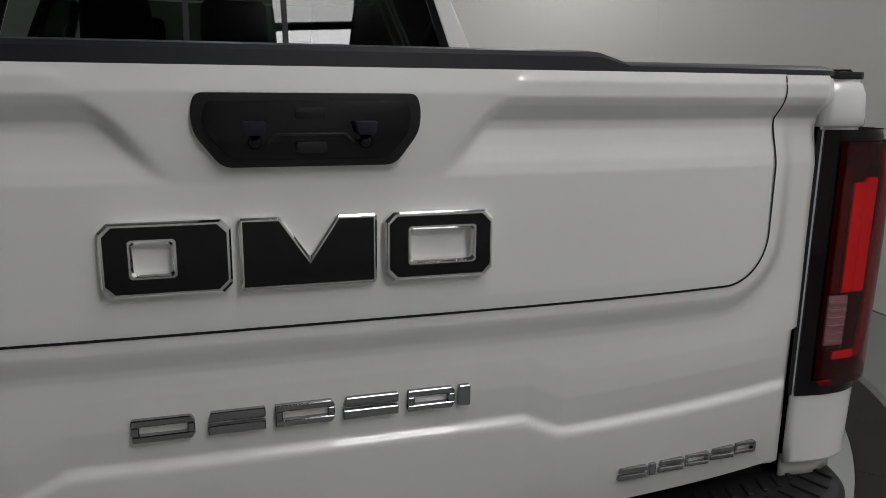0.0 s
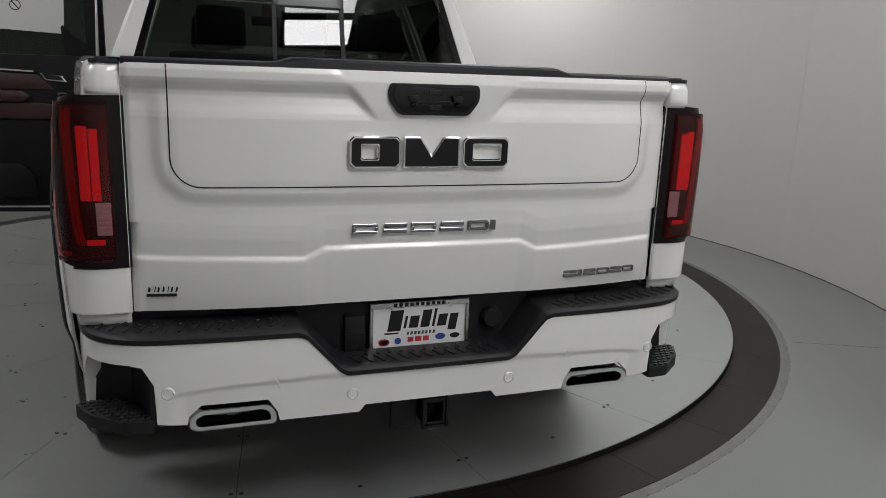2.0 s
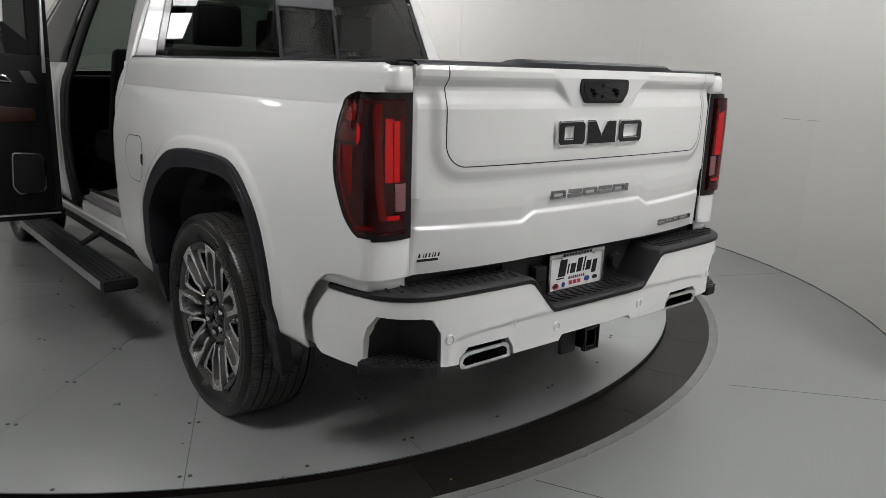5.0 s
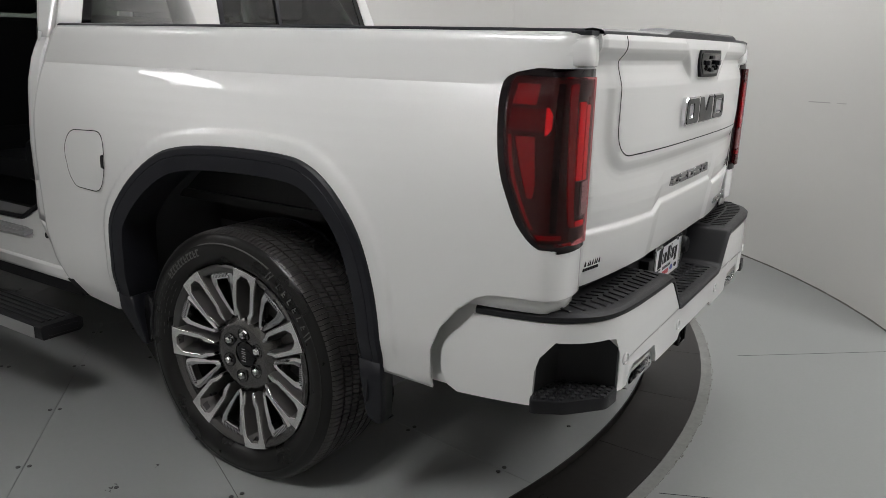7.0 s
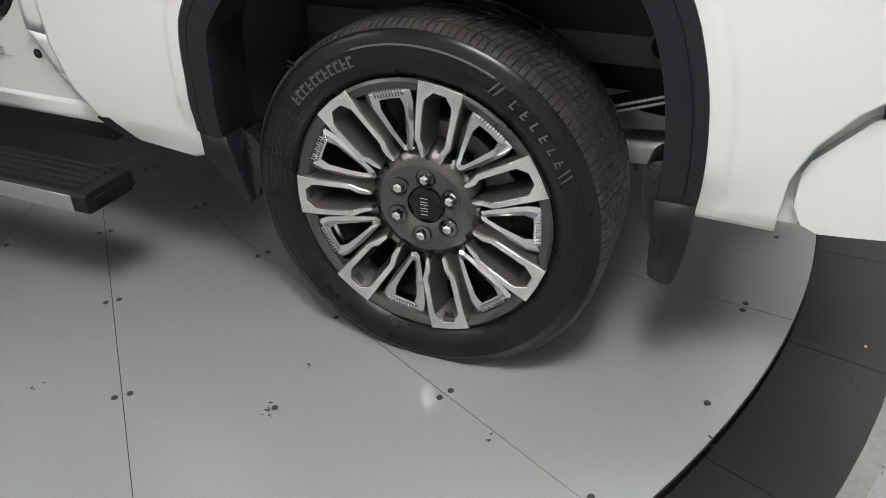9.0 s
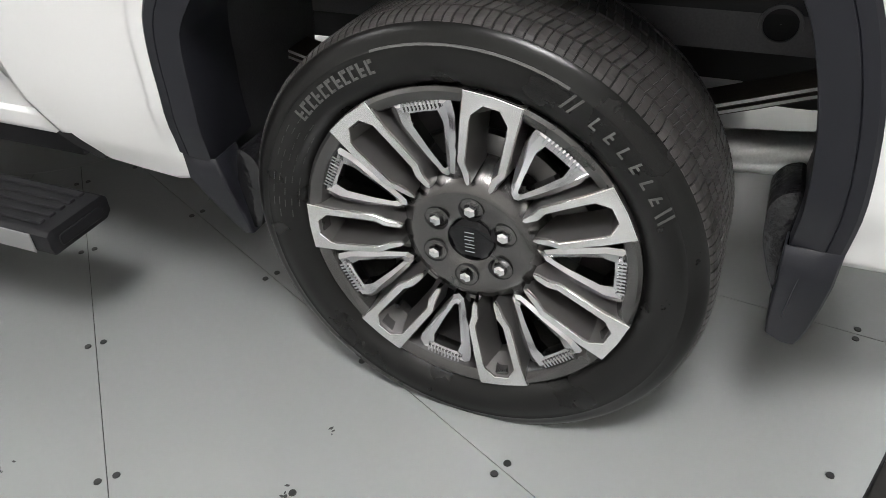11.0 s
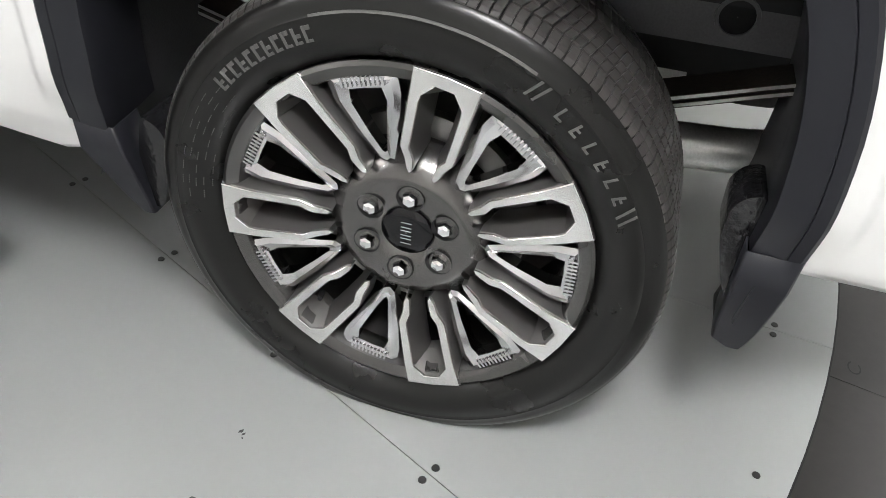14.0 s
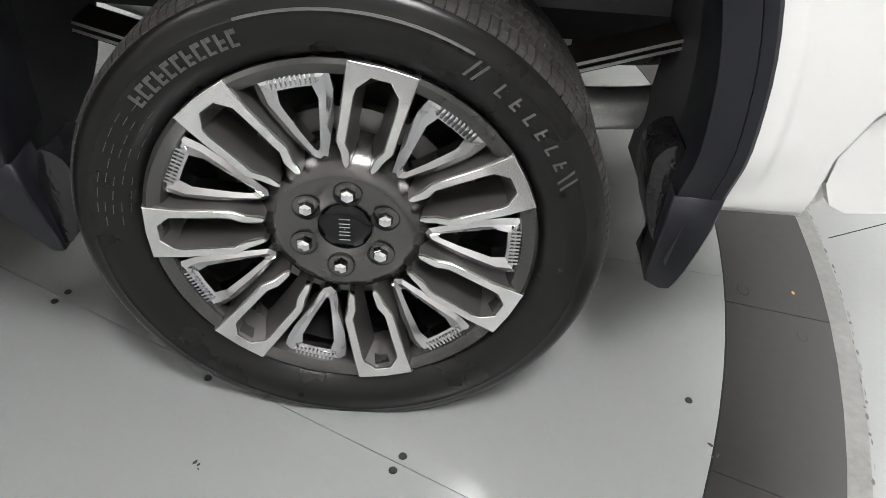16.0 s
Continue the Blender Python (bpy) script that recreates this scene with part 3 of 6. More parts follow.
def tail_lamp(s):
    lamp = part("tail_lamp", lamp_patch(s, 0.002, LAMP_FRONT, 0.886, 1.318, 0.008, 24, 40, edge=0.06), LAMP_BLACK, truck, "dark red tail lamp wrapping round the corner", sharp=60)
    inner = [(z, u - 0.024) for z, u in LAMP_FRONT]
    part("lens_field", lamp_patch(s, 0.03, inner, 0.915, 1.298, 0.0105, 24, 30), LAMP_DARK, lamp)
    part("side_upper", lamp_patch(s, [(1.235, 0.203), (1.282, 0.198)], [(1.235, 0.268), (1.282, 0.262)], 1.235, 1.282, 0.013, 8, 4), LAMP_RED, lamp)
    part("side_hook", lamp_patch(s, 0.170, 0.268, 1.176, 1.226, 0.0155, 8, 4), LAMP_MID, lamp)
    part("hook_end", lamp_patch(s, [(1.168, 0.168), (1.18, 0.159), (1.218, 0.158), (1.232, 0.165)], 0.1695, 1.168, 1.232, 0.018, 3, 8), LAMP_BAR, lamp, "bright red hook end")
    part("side_lower", lamp_patch(s, [(1.02, 0.192), (1.05, 0.187), (1.16, 0.196)], [(1.02, 0.204), (1.16, 0.246)], 1.02, 1.163, 0.013, 6, 8), LAMP_RED, lamp)
    part("edge_stripe", lamp_patch(s, [(z, u - 0.038) for z, u in LAMP_FRONT], [(z, u - 0.030) for z, u in LAMP_FRONT], 0.945, 1.165, 0.0125, 2, 20), LAMP_RED, lamp)
    part("column", lamp_patch(s, 0.138, 0.150, 0.94, 1.285, 0.0135, 6, 16), LAMP_BLACK, lamp)
    # the tube of light: up the corner, in over the top and under the foot
    tube_in, tube_out = [(0.95, 0.092), (1.0, 0.099), (1.27, 0.106)], [(0.95, 0.106), (1.0, 0.113), (1.27, 0.121)]
    part("light_tube", lamp_patch(s, tube_in, tube_out, 0.950, 1.285, 0.0165, 6, 24), LAMP_RED, lamp, "dark red light tube")
    part("light_tube", lamp_patch(s, 0.040, 0.104, 1.262, 1.276, 0.0150, 8, 2), LAMP_DARK, lamp)
    part("light_tube", lamp_patch(s, 0.052, 0.0905, 0.950, 0.963, 0.0165, 6, 2), LAMP_BAR, lamp, "bright red foot of the light tube")
    part("tube_edge", lamp_patch(s, [(z, u + 0.0005) for z, u in tube_out], [(z, u + 0.0050) for z, u in tube_out], 0.955, 1.283, 0.0175, 2, 20), LAMP_RED, lamp)
    part("light_bar", lamp_patch(s, 0.054, 0.072, 1.062, 1.238, 0.0165, 4, 12), LAMP_BAR, lamp, "bright red light bar")
    part("light_bar", lamp_patch(s, 0.0745, 0.095, 1.062, 1.245, 0.0150, 4, 12), LAMP_BAR, lamp, "bright red light bar")
    part("bar_bevel", lamp_patch(s, 0.037, 0.051, 1.062, 1.255, 0.0125, 4, 12), LAMP_MID, lamp)
    part("reverse_lens", lamp_patch(s, 0.036, 0.068, 0.974, 1.057, 0.015, 4, 6), LAMP_CLEAR, lamp, "clear ribbed reversing lens")
    for k in range(6):
        z = 0.978 + k * 0.0132
        part("rib", lamp_patch(s, 0.037, 0.067, z, z + 0.0042, 0.0178, 3, 1, edge=0.002), LAMP_CLEAR, lamp)
    part("foot_bar", lamp_patch(s, 0.128, [(0.922, 0.172), (0.934, 0.182)], 0.922, 0.934, 0.0145, 10, 2), LAMP_RED, lamp)
    cover = part("lens_cover", lamp_patch(s, 0.034, [(z, u - 0.022) for z, u in LAMP_FRONT], 0.906, 1.300, 0.0192, 30, 44, edge=0.012), RED_LENS, lamp, "glossy clear red outer lens", sharp=60)
    cover.visible_shadow = False
    part("seam_seal", lamp_patch(s, -0.006, 0.004, 0.886, 1.318, 0.003, 2, 12), VOID, lamp)


tail_lamp(-1)
tail_lamp(1)

# ---- bed: rails, spoiler, inside ----
def rail_cap(s):
    rows = []
    for y in span(0.075, 1.972, 40):
        x0 = min(lerp_table(PLAN_TABLE, y) if y > 0.12 else 0.925, 2) - 0.085
        rows.append([(s * (x0 + a), y, 1.396 + b) for a, b in ((-0.075, -0.03), (-0.075, 0.005), (-0.07, 0.011), (-0.008, 0.012), (0.0, 0.007), (0.002, -0.002))])
    bm = grid_mesh(rows)
    bmesh.ops.recalc_face_normals(bm, faces=bm.faces)
    return part("rail_cap", bm, TRIM, truck, "black plastic bed rail cap")


rail_cap(-1)
rail_cap(1)
for s in (-1, 1):
    pl = [(0.783, 0.058), (0.835, 0.056), (0.848, 0.064), (0.852, 0.10), (0.783, 0.10)]
    part("corner_cap", prism([(s * x, y, 1.393) for x, y in pl], (0, 0, 0.011), bevel=0.002), TRIM, truck)
rows = []
for x in [-0.777, -0.74, -0.70, -0.65, -0.60, -0.52, -0.45, -0.415, -0.385, -0.37] + span(-0.3, 0.3, 9) + [0.37, 0.385, 0.415, 0.45, 0.52, 0.60, 0.65, 0.70, 0.74, 0.777]:
    up = lerp_table([(0.37, 0.013), (0.415, 0.0)], abs(x))
    c = crown(x)
    rows.append([(x, 0.004 + c, 1.392), (x, -0.0005 + c, 1.398), (x, 0.002 + c, 1.405 + up * 0.8), (x, 0.008 + c, 1.408 + up), (x, 0.05 + c * 0.6, 1.412 + up), (x, 0.10 + c * 0.2, 1.408 + up), (x, 0.103 + c * 0.2, 1.385)])
part("tailgate_spoiler", grid_mesh(rows), TRIM, tailgate, "black plastic tailgate top cap")
part("bed_floor", box(-0.85, 0.85, 0.1, 1.98, 0.84, 0.87), BLACK, truck)
part("bed_front", box(-0.88, 0.88, 1.96, 1.985, 0.8, 1.38), PAINT, truck)
for s in (-1, 1):
    part("bed_liner", box(min(s * 0.838, s * 0.8), max(s * 0.838, s * 0.8), 0.11, 1.96, 0.85, 1.385), BLACK, truck)
    part("corner_post", box(min(s * 0.79, s * 0.832), max(s * 0.79, s * 0.832), 0.09, 0.135, 0.745, 1.365), VOID, truck)

# ---- tailgate handle panel and badges ----
def plate_xz(pts, y, depth, bevel=0.0, segs=2):
    return prism([(x, y, z) for x, z in pts], (0, -depth, 0), bevel=bevel, segs=segs)


def rounded(pts, r, n=4):
    """Round the corners of a flat (x, z) outline."""
    out = []
    m = len(pts)
    for i in range(m):
        p, a, b = Vector(pts[i]), Vector(pts[i - 1]), Vector(pts[(i + 1) % m])
        q = min(r, (a - p).length * 0.45, (b - p).length * 0.45)
        p0, p1 = p + (a - p).normalized() * q, p + (b - p).normalized() * q
        for k in range(n + 1):
            t = k / n
            out.append(tuple(p0 * (1 - t) ** 2 + p * 2 * t * (1 - t) + p1 * t * t))
    return out


HANDLE = [(-0.124, 1.369), (0.124, 1.369), (0.129, 1.35), (0.127, 1.325), (0.098, 1.287), (-0.098, 1.287), (-0.127, 1.325), (-0.129, 1.35)]
handle = part("handle_panel", plate_xz(rounded(HANDLE, 0.012), 0.002, 0.014, 0.004), BLACK, truck, "black plastic handle panel with camera and buttons")
part("inner_face", plate_xz(rounded([(x * 0.9, 1.328 + (z - 1.328) * 0.78) for x, z in HANDLE], 0.01), -0.0115, 0.003, 0.0015), GLOSS, handle)
for z in (1.347, 1.309):
    part("button", plate_xz(rounded([(-0.017, z - 0.006), (0.017, z - 0.006), (0.017, z + 0.006), (-0.017, z + 0.006)], 0.004), -0.014, 0.006, 0.002), BLACK, handle)
part("groove_bar", plate_xz([(-0.04, 1.325), (0.04, 1.325), (0.05, 1.315), (0.047, 1.313), (0.038, 1.322), (-0.038, 1.322), (-0.047, 1.313), (-0.05, 1.315)], -0.014, 0.003, 0.001), TRIM, handle)
for x in (-0.062, 0.062):
    hood = part("camera_hood", plate_xz(rounded([(x - 0.013, 1.338), (x + 0.013, 1.338), (x + 0.009, 1.323), (x - 0.009, 1.323)], 0.002), -0.013, 0.014, 0.003), TRIM, handle)
    bm = bmesh.new()
    bmesh.ops.create_uvsphere(bm, u_segments=16, v_segments=10, radius=0.0085, matrix=Matrix.Translation((x, -0.013, 1.315)))
    part("camera_lens", bm, GLOSS, handle, "small black camera lens")


def inset(pts, d):
    """The outline drawn in by d (counter-clockwise or clockwise alike)."""
    area = sum(pts[i - 1][0] * pts[i][1] - pts[i][0] * pts[i - 1][1] for i in range(len(pts)))
    sg = 1 if area > 0 else -1
    out = []
    for i in range(len(pts)):
        p, a, b = Vector(pts[i]), Vector(pts[i - 1]), Vector(pts[(i + 1) % len(pts)])
        d0, d1 = (p - a).normalized(), (b - p).normalized()
        n0, n1 = Vector((-d0.y, d0.x)) * sg, Vector((-d1.y, d1.x)) * sg
        n = n0 + n1
        if n.length < 1e-6:
            n = n0
        k = d / max(0.3, (1 + n0.dot(n1)) / 2) ** 0.5
        out.append(tuple(p + n.normalized() * k))
    return out


def emblem_block(name, outline, y, parent, rim, depth):
    b = part(name, plate_xz(outline, y, depth, 0.0024, 1), CHROME, parent, sharp=20)
    part("emblem_face", plate_xz(inset(outline, rim), y - depth + 0.0005, 0.0018, 0.0), GLOSS, parent, smooth=False)
    return b


# large emblem: three chunky angular blocks with slots
Z0, Z1 = 1.146, 1.230
zb = lambda f: Z0 + (Z1 - Z0) * f
emblem = tagged(new("emblem"), "large black emblem blocks edged in bright chrome")
emblem.parent = truck
E2 = [(-0.071, zb(0)), (0.081, zb(0)), (0.081, zb(1)), (0.036, zb(1)), (0.005, zb(0.42)), (-0.026, zb(1)), (-0.071, zb(1))]
emblem_block("emblem_block", [(0.222 - (0.222 - x) * 1.045, z) for x, z in E2], 0.002, emblem, 0.0042, 0.016)


def chamfered(x0, x1, z0, z1, k):
    return [(x0 + k, z0), (x1 - k, z0), (x1, z0 + k), (x1, z1 - k), (x1 - k, z1), (x0 + k, z1), (x0, z1 - k), (x0, z0 + k)]


def emblem_ring(x0, x1, hx0, hx1, h0, h1):
    """A chunky slotted block: chrome with bevelled edges, and a black face drawn in from it."""
    x0, x1, hx0, hx1 = (0.222 - (0.222 - x) * 1.045 for x in (x0, x1, hx0, hx1))
    outer = lambda d: chamfered(x0 + d, x1 - d, Z0 + d, Z1 - d, 0.010)
    slot = lambda d: chamfered(hx0 - d, hx1 + d, zb(h0) - d, zb(h1) + d, 0.003)
    for name, mat, rows in (("emblem_block", CHROME, ((outer, 0, 0.002), (outer, 0, -0.0115), (outer, 0.0024, -0.0145), (slot, 0.0024, -0.0145), (slot, 0, -0.0115), (slot, 0, 0.002))),
                            ("emblem_face", GLOSS, ((outer, 0.0046, -0.0140), (outer, 0.0050, -0.0165), (slot, 0.0050, -0.0165), (slot, 0.0046, -0.0140)))):
        bm = grid_mesh([[(x, y, z) for x, z in f(d)] for f, d, y in rows], closed=True)
        bmesh.ops.recalc_face_normals(bm, faces=bm.faces)
        part(name, bm, mat, emblem, smooth=False)


emblem_ring(-0.212, -0.079, -0.179, -0.140, 0.302, 0.718)
emblem_ring(0.091, 0.222, 0.122, 0.196, 0.282, 0.738)

# two smaller rows of angular chrome blocks
def block_row(name, label, x0, x1, z0, z1, spans, y_of, depth, mat, kinds):
    row = tagged(new(name), label)
    row.parent = truck
    for (a, b), kind in zip(spans, kinds):
        xa, xb = x0 + (x1 - x0) * a, x0 + (x1 - x0) * b
        h = z1 - z0
        w = min(0.3 * h, (xb - xa) * 0.4)
        if kind == "ring":
            bars = [[(xa, z0), (xb - w * 0.5, z0), (xb, z0 + h * 0.2), (xb, z0 + 0.3 * h), (xa, z0 + 0.3 * h)], [(xa, z1), (xb - w * 0.5, z1), (xb, z1 - h * 0.2), (xb, z1 - 0.3 * h), (xa, z1 - 0.3 * h)],
                    [(xa, z0 + 0.3 * h), (xa + w, z0 + 0.3 * h), (xa + w, z1 - 0.3 * h), (xa, z1 - 0.3 * h)], [(xb - w, z0 + 0.3 * h), (xb, z0 + 0.3 * h), (xb, z1 - 0.3 * h), (xb - w, z1 - 0.3 * h)]]
        elif kind == "pair":
            bars = [[(xa, z0), (xb, z0), (xb, z0 + 0.42 * h), (xa, z0 + 0.42 * h)], [(xa + w * 0.4, z1), (xb, z1), (xb, z1 - 0.42 * h), (xa, z1 - 0.42 * h)]]
        else:
            bars = [[(xa, z0), (xb, z0), (xb, z1), (xa, z1)]]
        y = y_of((xa + xb) / 2, (z0 + z1) / 2)
        bms = [plate_xz(p, y + 0.004, depth + 0.004, 0.0012, 1) for p in bars]
        part("badge_block", join(*bms), mat, row, sharp=20)
    return row


BADGE = material("smoked_chrome", (0.33, 0.33, 0.34), rough=0.1, metal=1.0, blotch=0.05)
block_row("model_badge", "row of small smoked chrome badge blocks", -0.216, 0.204, 0.962, 0.991, [(0, 0.17), (0.205, 0.367), (0.395, 0.57), (0.596, 0.766), (0.797, 0.948), (0.962, 1)], tail_y, 0.008, BADGE, ["ring", "pair", "ring", "pair", "ring", "bar"])
block_row("series_badge", "row of tiny smoked chrome badge blocks", 0.448, 0.714, 0.800, 0.820, [(0, 0.185), (0.205, 0.25), (0.275, 0.44), (0.465, 0.635), (0.655, 0.82), (0.845, 1)], tail_y, 0.006, BADGE, ["pair", "bar", "pair", "ring", "pair", "ring"])
sticker = tagged(new("dealer_sticker"), "small black dealer sticker")
sticker.parent = truck
for k, (a, b) in enumerate([(0, 0.16), (0.2, 0.26), (0.3, 0.42), (0.46, 0.58), (0.62, 0.68), (0.72, 0.84), (0.87, 1)]):
    x0, x1 = -0.745 + 0.078 * a, -0.745 + 0.078 * (a + (b - a) * 0.5)
    zt = 0.836 if k in (0, 3, 4) else 0.831
    part("sticker_bar", plate_xz([(x0, 0.816), (x1, 0.816), (x1 + 0.004, zt), (x0 + 0.004, zt)], tail_y(x0, 0.825) + 0.003, 0.0045), VOID, sticker, smooth=False)
for k in range(6):
    x0 = -0.748 + 0.0125 * k
    part("sticker_bar", plate_xz([(x0, 0.803), (x0 + 0.0126, 0.803), (x0 + 0.0128, 0.811), (x0, 0.811)], tail_y(x0 + 0.006, 0.807) + 0.003, 0.0045), VOID, sticker, smooth=False)

# ---- rear bumper ----
BUMP = chaikin([(0.0, -0.064), (0.35, -0.063), (0.62, -0.057), (0.76, -0.045), (0.83, -0.018), (0.885, 0.035), (0.912, 0.10), (0.93, 0.20), (0.94, 0.30), (0.942, 0.375)], 2)
BUMP = dense(BUMP, 0.018)
b_arc = [0.0]
for pa, pb in zip(BUMP, BUMP[1:]):
    b_arc.append(b_arc[-1] + (pb - pa).length)
B_END = b_arc[-1]
S_CORNER = next(a for a, p in zip(b_arc, BUMP) if p.y > 0.10)     # where the pocket ends on the side
TOP = [(0.0, 0.587), (0.245, 0.587), (0.262, 0.60), (0.35, 0.695), (0.37, 0.705), (0.8, 0.708), (B_END - 0.10, 0.700), (B_END - 0.09, 0.695), (B_END - 0.01, 0.61), (B_END, 0.585)]
LOW = [(0.0, 0.490), (0.19, 0.490), (0.206, 0.470), (0.425, 0.470), (0.432, 0.500), (0.455, 0.534), (0.625, 0.534), (0.657, 0.505), (0.662, 0.482), (0.735, 0.492), (0.738, 0.60), (0.765, 0.648), (0.80, 0.655), (S_CORNER - 0.05, 0.655), (S_CORNER - 0.012, 0.61), (S_CORNER, 0.57), (S_CORNER + 0.004, 0.476), (B_END - 0.05, 0.468), (B_END - 0.02, 0.482), (B_END, 0.52)]


def on_bump(a):
    for k in range(len(BUMP) - 1):
        if a <= b_arc[k + 1]:
            f = (a - b_arc[k]) / (b_arc[k + 1] - b_arc[k])
            d = (BUMP[k + 1] - BUMP[k]).normalized()
            return BUMP[k].lerp(BUMP[k + 1], f), Vector((d.y, -d.x))
    d = (BUMP[-1] - BUMP[-2]).normalized()
    return BUMP[-1], Vector((d.y, -d.x))


def BUMP_LINE(a):
    """Height of the crease over the exhaust cut-outs."""
    return lerp_table([(0.0, 0.580), (0.26, 0.588), (0.56, 0.580), (0.63, 0.574), (0.72, 0.562)], abs(a))


def bumper_point(a, z):
    p, n = on_bump(abs(a))
    s = -1 if a < 0 else 1
    inw = 0.007 * smooth_step(BUMP_LINE(a) + 0.009, BUMP_LINE(a) - 0.009, z) * smooth_step(0.715, 0.655, abs(a)) + 0.03 * max(0, 0.56 - z) + 0.02 * max(0, z - 0.64)
    q = p - n * inw
    return (s * q.x, q.y, z)


stops = sorted(set([round(v, 4) for v in span(0, B_END, 140)] + [v for v, _ in TOP] + [v for v, _ in LOW]))
stops = [-v for v in reversed(stops) if v > 0] + stops
rows = []
for a in stops:
    zt, zl = lerp_table(TOP, abs(a)), lerp_table(LOW, abs(a))
    lip_p, lip_n = on_bump(abs(a))
    s = -1 if a < 0 else 1
    row = [bumper_point(a, zl + (zt - zl) * k / 60) for k in range(61)]
    q = lip_p - lip_n * 0.03
    row += [(s * q.x, q.y, zt + 0.002)]
    q = lip_p - lip_n * 0.04
    rows.append([(s * q.x, q.y, zl + 0.002)] + row)
bm = grid_mesh(rows)
bmesh.ops.recalc_face_normals(bm, faces=bm.faces)
bumper = part("rear_bumper", bm, PAINT, truck, "white painted rear bumper with black step pads", sharp=40)

# black step pad over its top
PAD_Z = [(0.0, 0.594), (0.24, 0.594), (0.262, 0.606), (0.352, 0.708), (0.375, 0.716), (0.9, 0.720), (B_END - 0.10, 0.712)]
rows = []
pad_stops = [a for a in stops if abs(a) <= B_END - 0.095]
for a in pad_stops:
    z = lerp_table(PAD_Z, abs(a))
    p, n = on_bump(abs(a))
    s = -1 if a < 0 else 1
    inner_y = 0.115 if p.y < 0.06 else None
    o = p + n * 0.003
    i1, i2, i3 = p - n * 0.004, p - n * 0.012, p - n * 0.03
    inn = Vector((p.x - (0.05 if p.x > 0.84 else 0), 0.12)) if p.y < 0.05 else Vector((p.x - 0.09, p.y + 0.02))
    row = []
    for q, dz in ((i1, -0.012), (o, -0.008), (o, 0.004), (i1, 0.010), (i2, 0.0125), (i3, 0.013)):
        row.append((s * q.x, q.y, z + dz))
    for k in range(1, 7):
        q = i3.lerp(inn, k / 6)
        row.append((s * q.x, q.y, z + 0.013))
    rows.append(row)
bm = grid_mesh(rows)
bmesh.ops.recalc_face_normals(bm, faces=bm.faces)
pad = part("step_pad", bm, BLACK, truck, "black textured plastic bumper step pad", sharp=45)


def rib(x, y, z, w, l, turn, parent, mat=BLACK, h=0.0045):
    c, s = math.cos(turn), math.sin(turn)
    pts = [(x + c * a - s * b, y + s * a + c * b, z) for a, b in ((-w / 2, -l / 2), (w / 2, -l / 2), (w / 2, l / 2), (-w / 2, l / 2))]
    return part("tread_rib", prism(pts, (0, 0, h), bevel=0.0015, segs=1), mat, parent)


for s in (-1, 1):
    for k in range(15):
        x = 0.40 + 0.033 * k
        p, n = on_bump(next(a for a, q in zip(b_arc, BUMP) if q.x >= min(x, 0.9)))
        rib(s * x, p.y + 0.055, lerp_table(PAD_Z, x) + 0.0125, 0.009, 0.052, s * 0.35, pad)
        rib(s * (x + 0.008), p.y + 0.105, lerp_table(PAD_Z, x) + 0.0125, 0.009, 0.035, -s * 0.3, pad)
for k in range(13):
    x = -0.21 + 0.035 * k
    rib(x, -0.012, 0.6065, 0.011, 0.05, 0.35, pad)
    rib(x + 0.006, 0.035, 0.6065, 0.010, 0.035, -0.2, pad)

# black panel behind the plate, and the dark slot under the tailgate
part("back_panel", prism([(-0.36, 0.095, 0.75), (0.36, 0.095, 0.75), (0.36, 0.088, 0.70), (0.28, 0.075, 0.60), (-0.28, 0.075, 0.60), (-0.36, 0.088, 0.70)], (0, 0.04, 0), bevel=0.004), BLACK, bumper)
# near-black slab standing in for the shade in the slot
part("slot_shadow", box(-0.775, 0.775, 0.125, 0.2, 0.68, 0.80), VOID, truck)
part("slot_strip", box(-0.772, 0.772, 0.098, 0.118, 0.726, 0.752, 0.004), BLACK, truck)
conn = part("trailer_socket_cover", plate_xz(rounded([(-0.225, 0.600), (-0.168, 0.600), (-0.168, 0.712), (-0.225, 0.712)], 0.006), 0.085, 0.03, 0.004), BLACK, truck)
part("latch", plate_xz(rounded([(-0.205, 0.612), (-0.188, 0.612), (-0.188, 0.624), (-0.205, 0.624)], 0.002), 0.056, 0.004, 0.001), TRIM, conn)
part("hinge_line", plate_xz([(-0.222, 0.655), (-0.171, 0.655), (-0.171, 0.660), (-0.222, 0.660)], 0.056, 0.003), VOID, conn)
bm = lathe([(0, 0.001), (0, 0.026), (0.008, 0.032), (0.02, 0.034)], (0, 0, 0), n=32)
bmesh.ops.transform(bm, matrix=Matrix.Translation((0.232, 0.055, 0.675)) @ Matrix.Rotation(radians(90), 4, "Z"), verts=bm.verts)
part("round_cap", bm, BLACK, bumper, "round black rubber access cap")

# licence plate and its frame
PLATE = material("plate_white", (0.75, 0.75, 0.76), rough=0.35, coat=0.5, blotch=0.02)
PCHROME = material("plate_frame_chrome", (0.6, 0.6, 0.6), rough=0.18, metal=1.0)
INKRED = material("ink_red", (0.5, 0.03, 0.04), rough=0.4)
INKBLUE = material("ink_blue", (0.03, 0.06, 0.28), rough=0.4)
lp = part("licence_plate", plate_xz(rounded([(-0.148, 0.592), (0.15, 0.592), (0.15, 0.738), (-0.148, 0.738)], 0.006), 0.066, 0.003), PLATE, truck, "white dealer plate in a chrome frame")


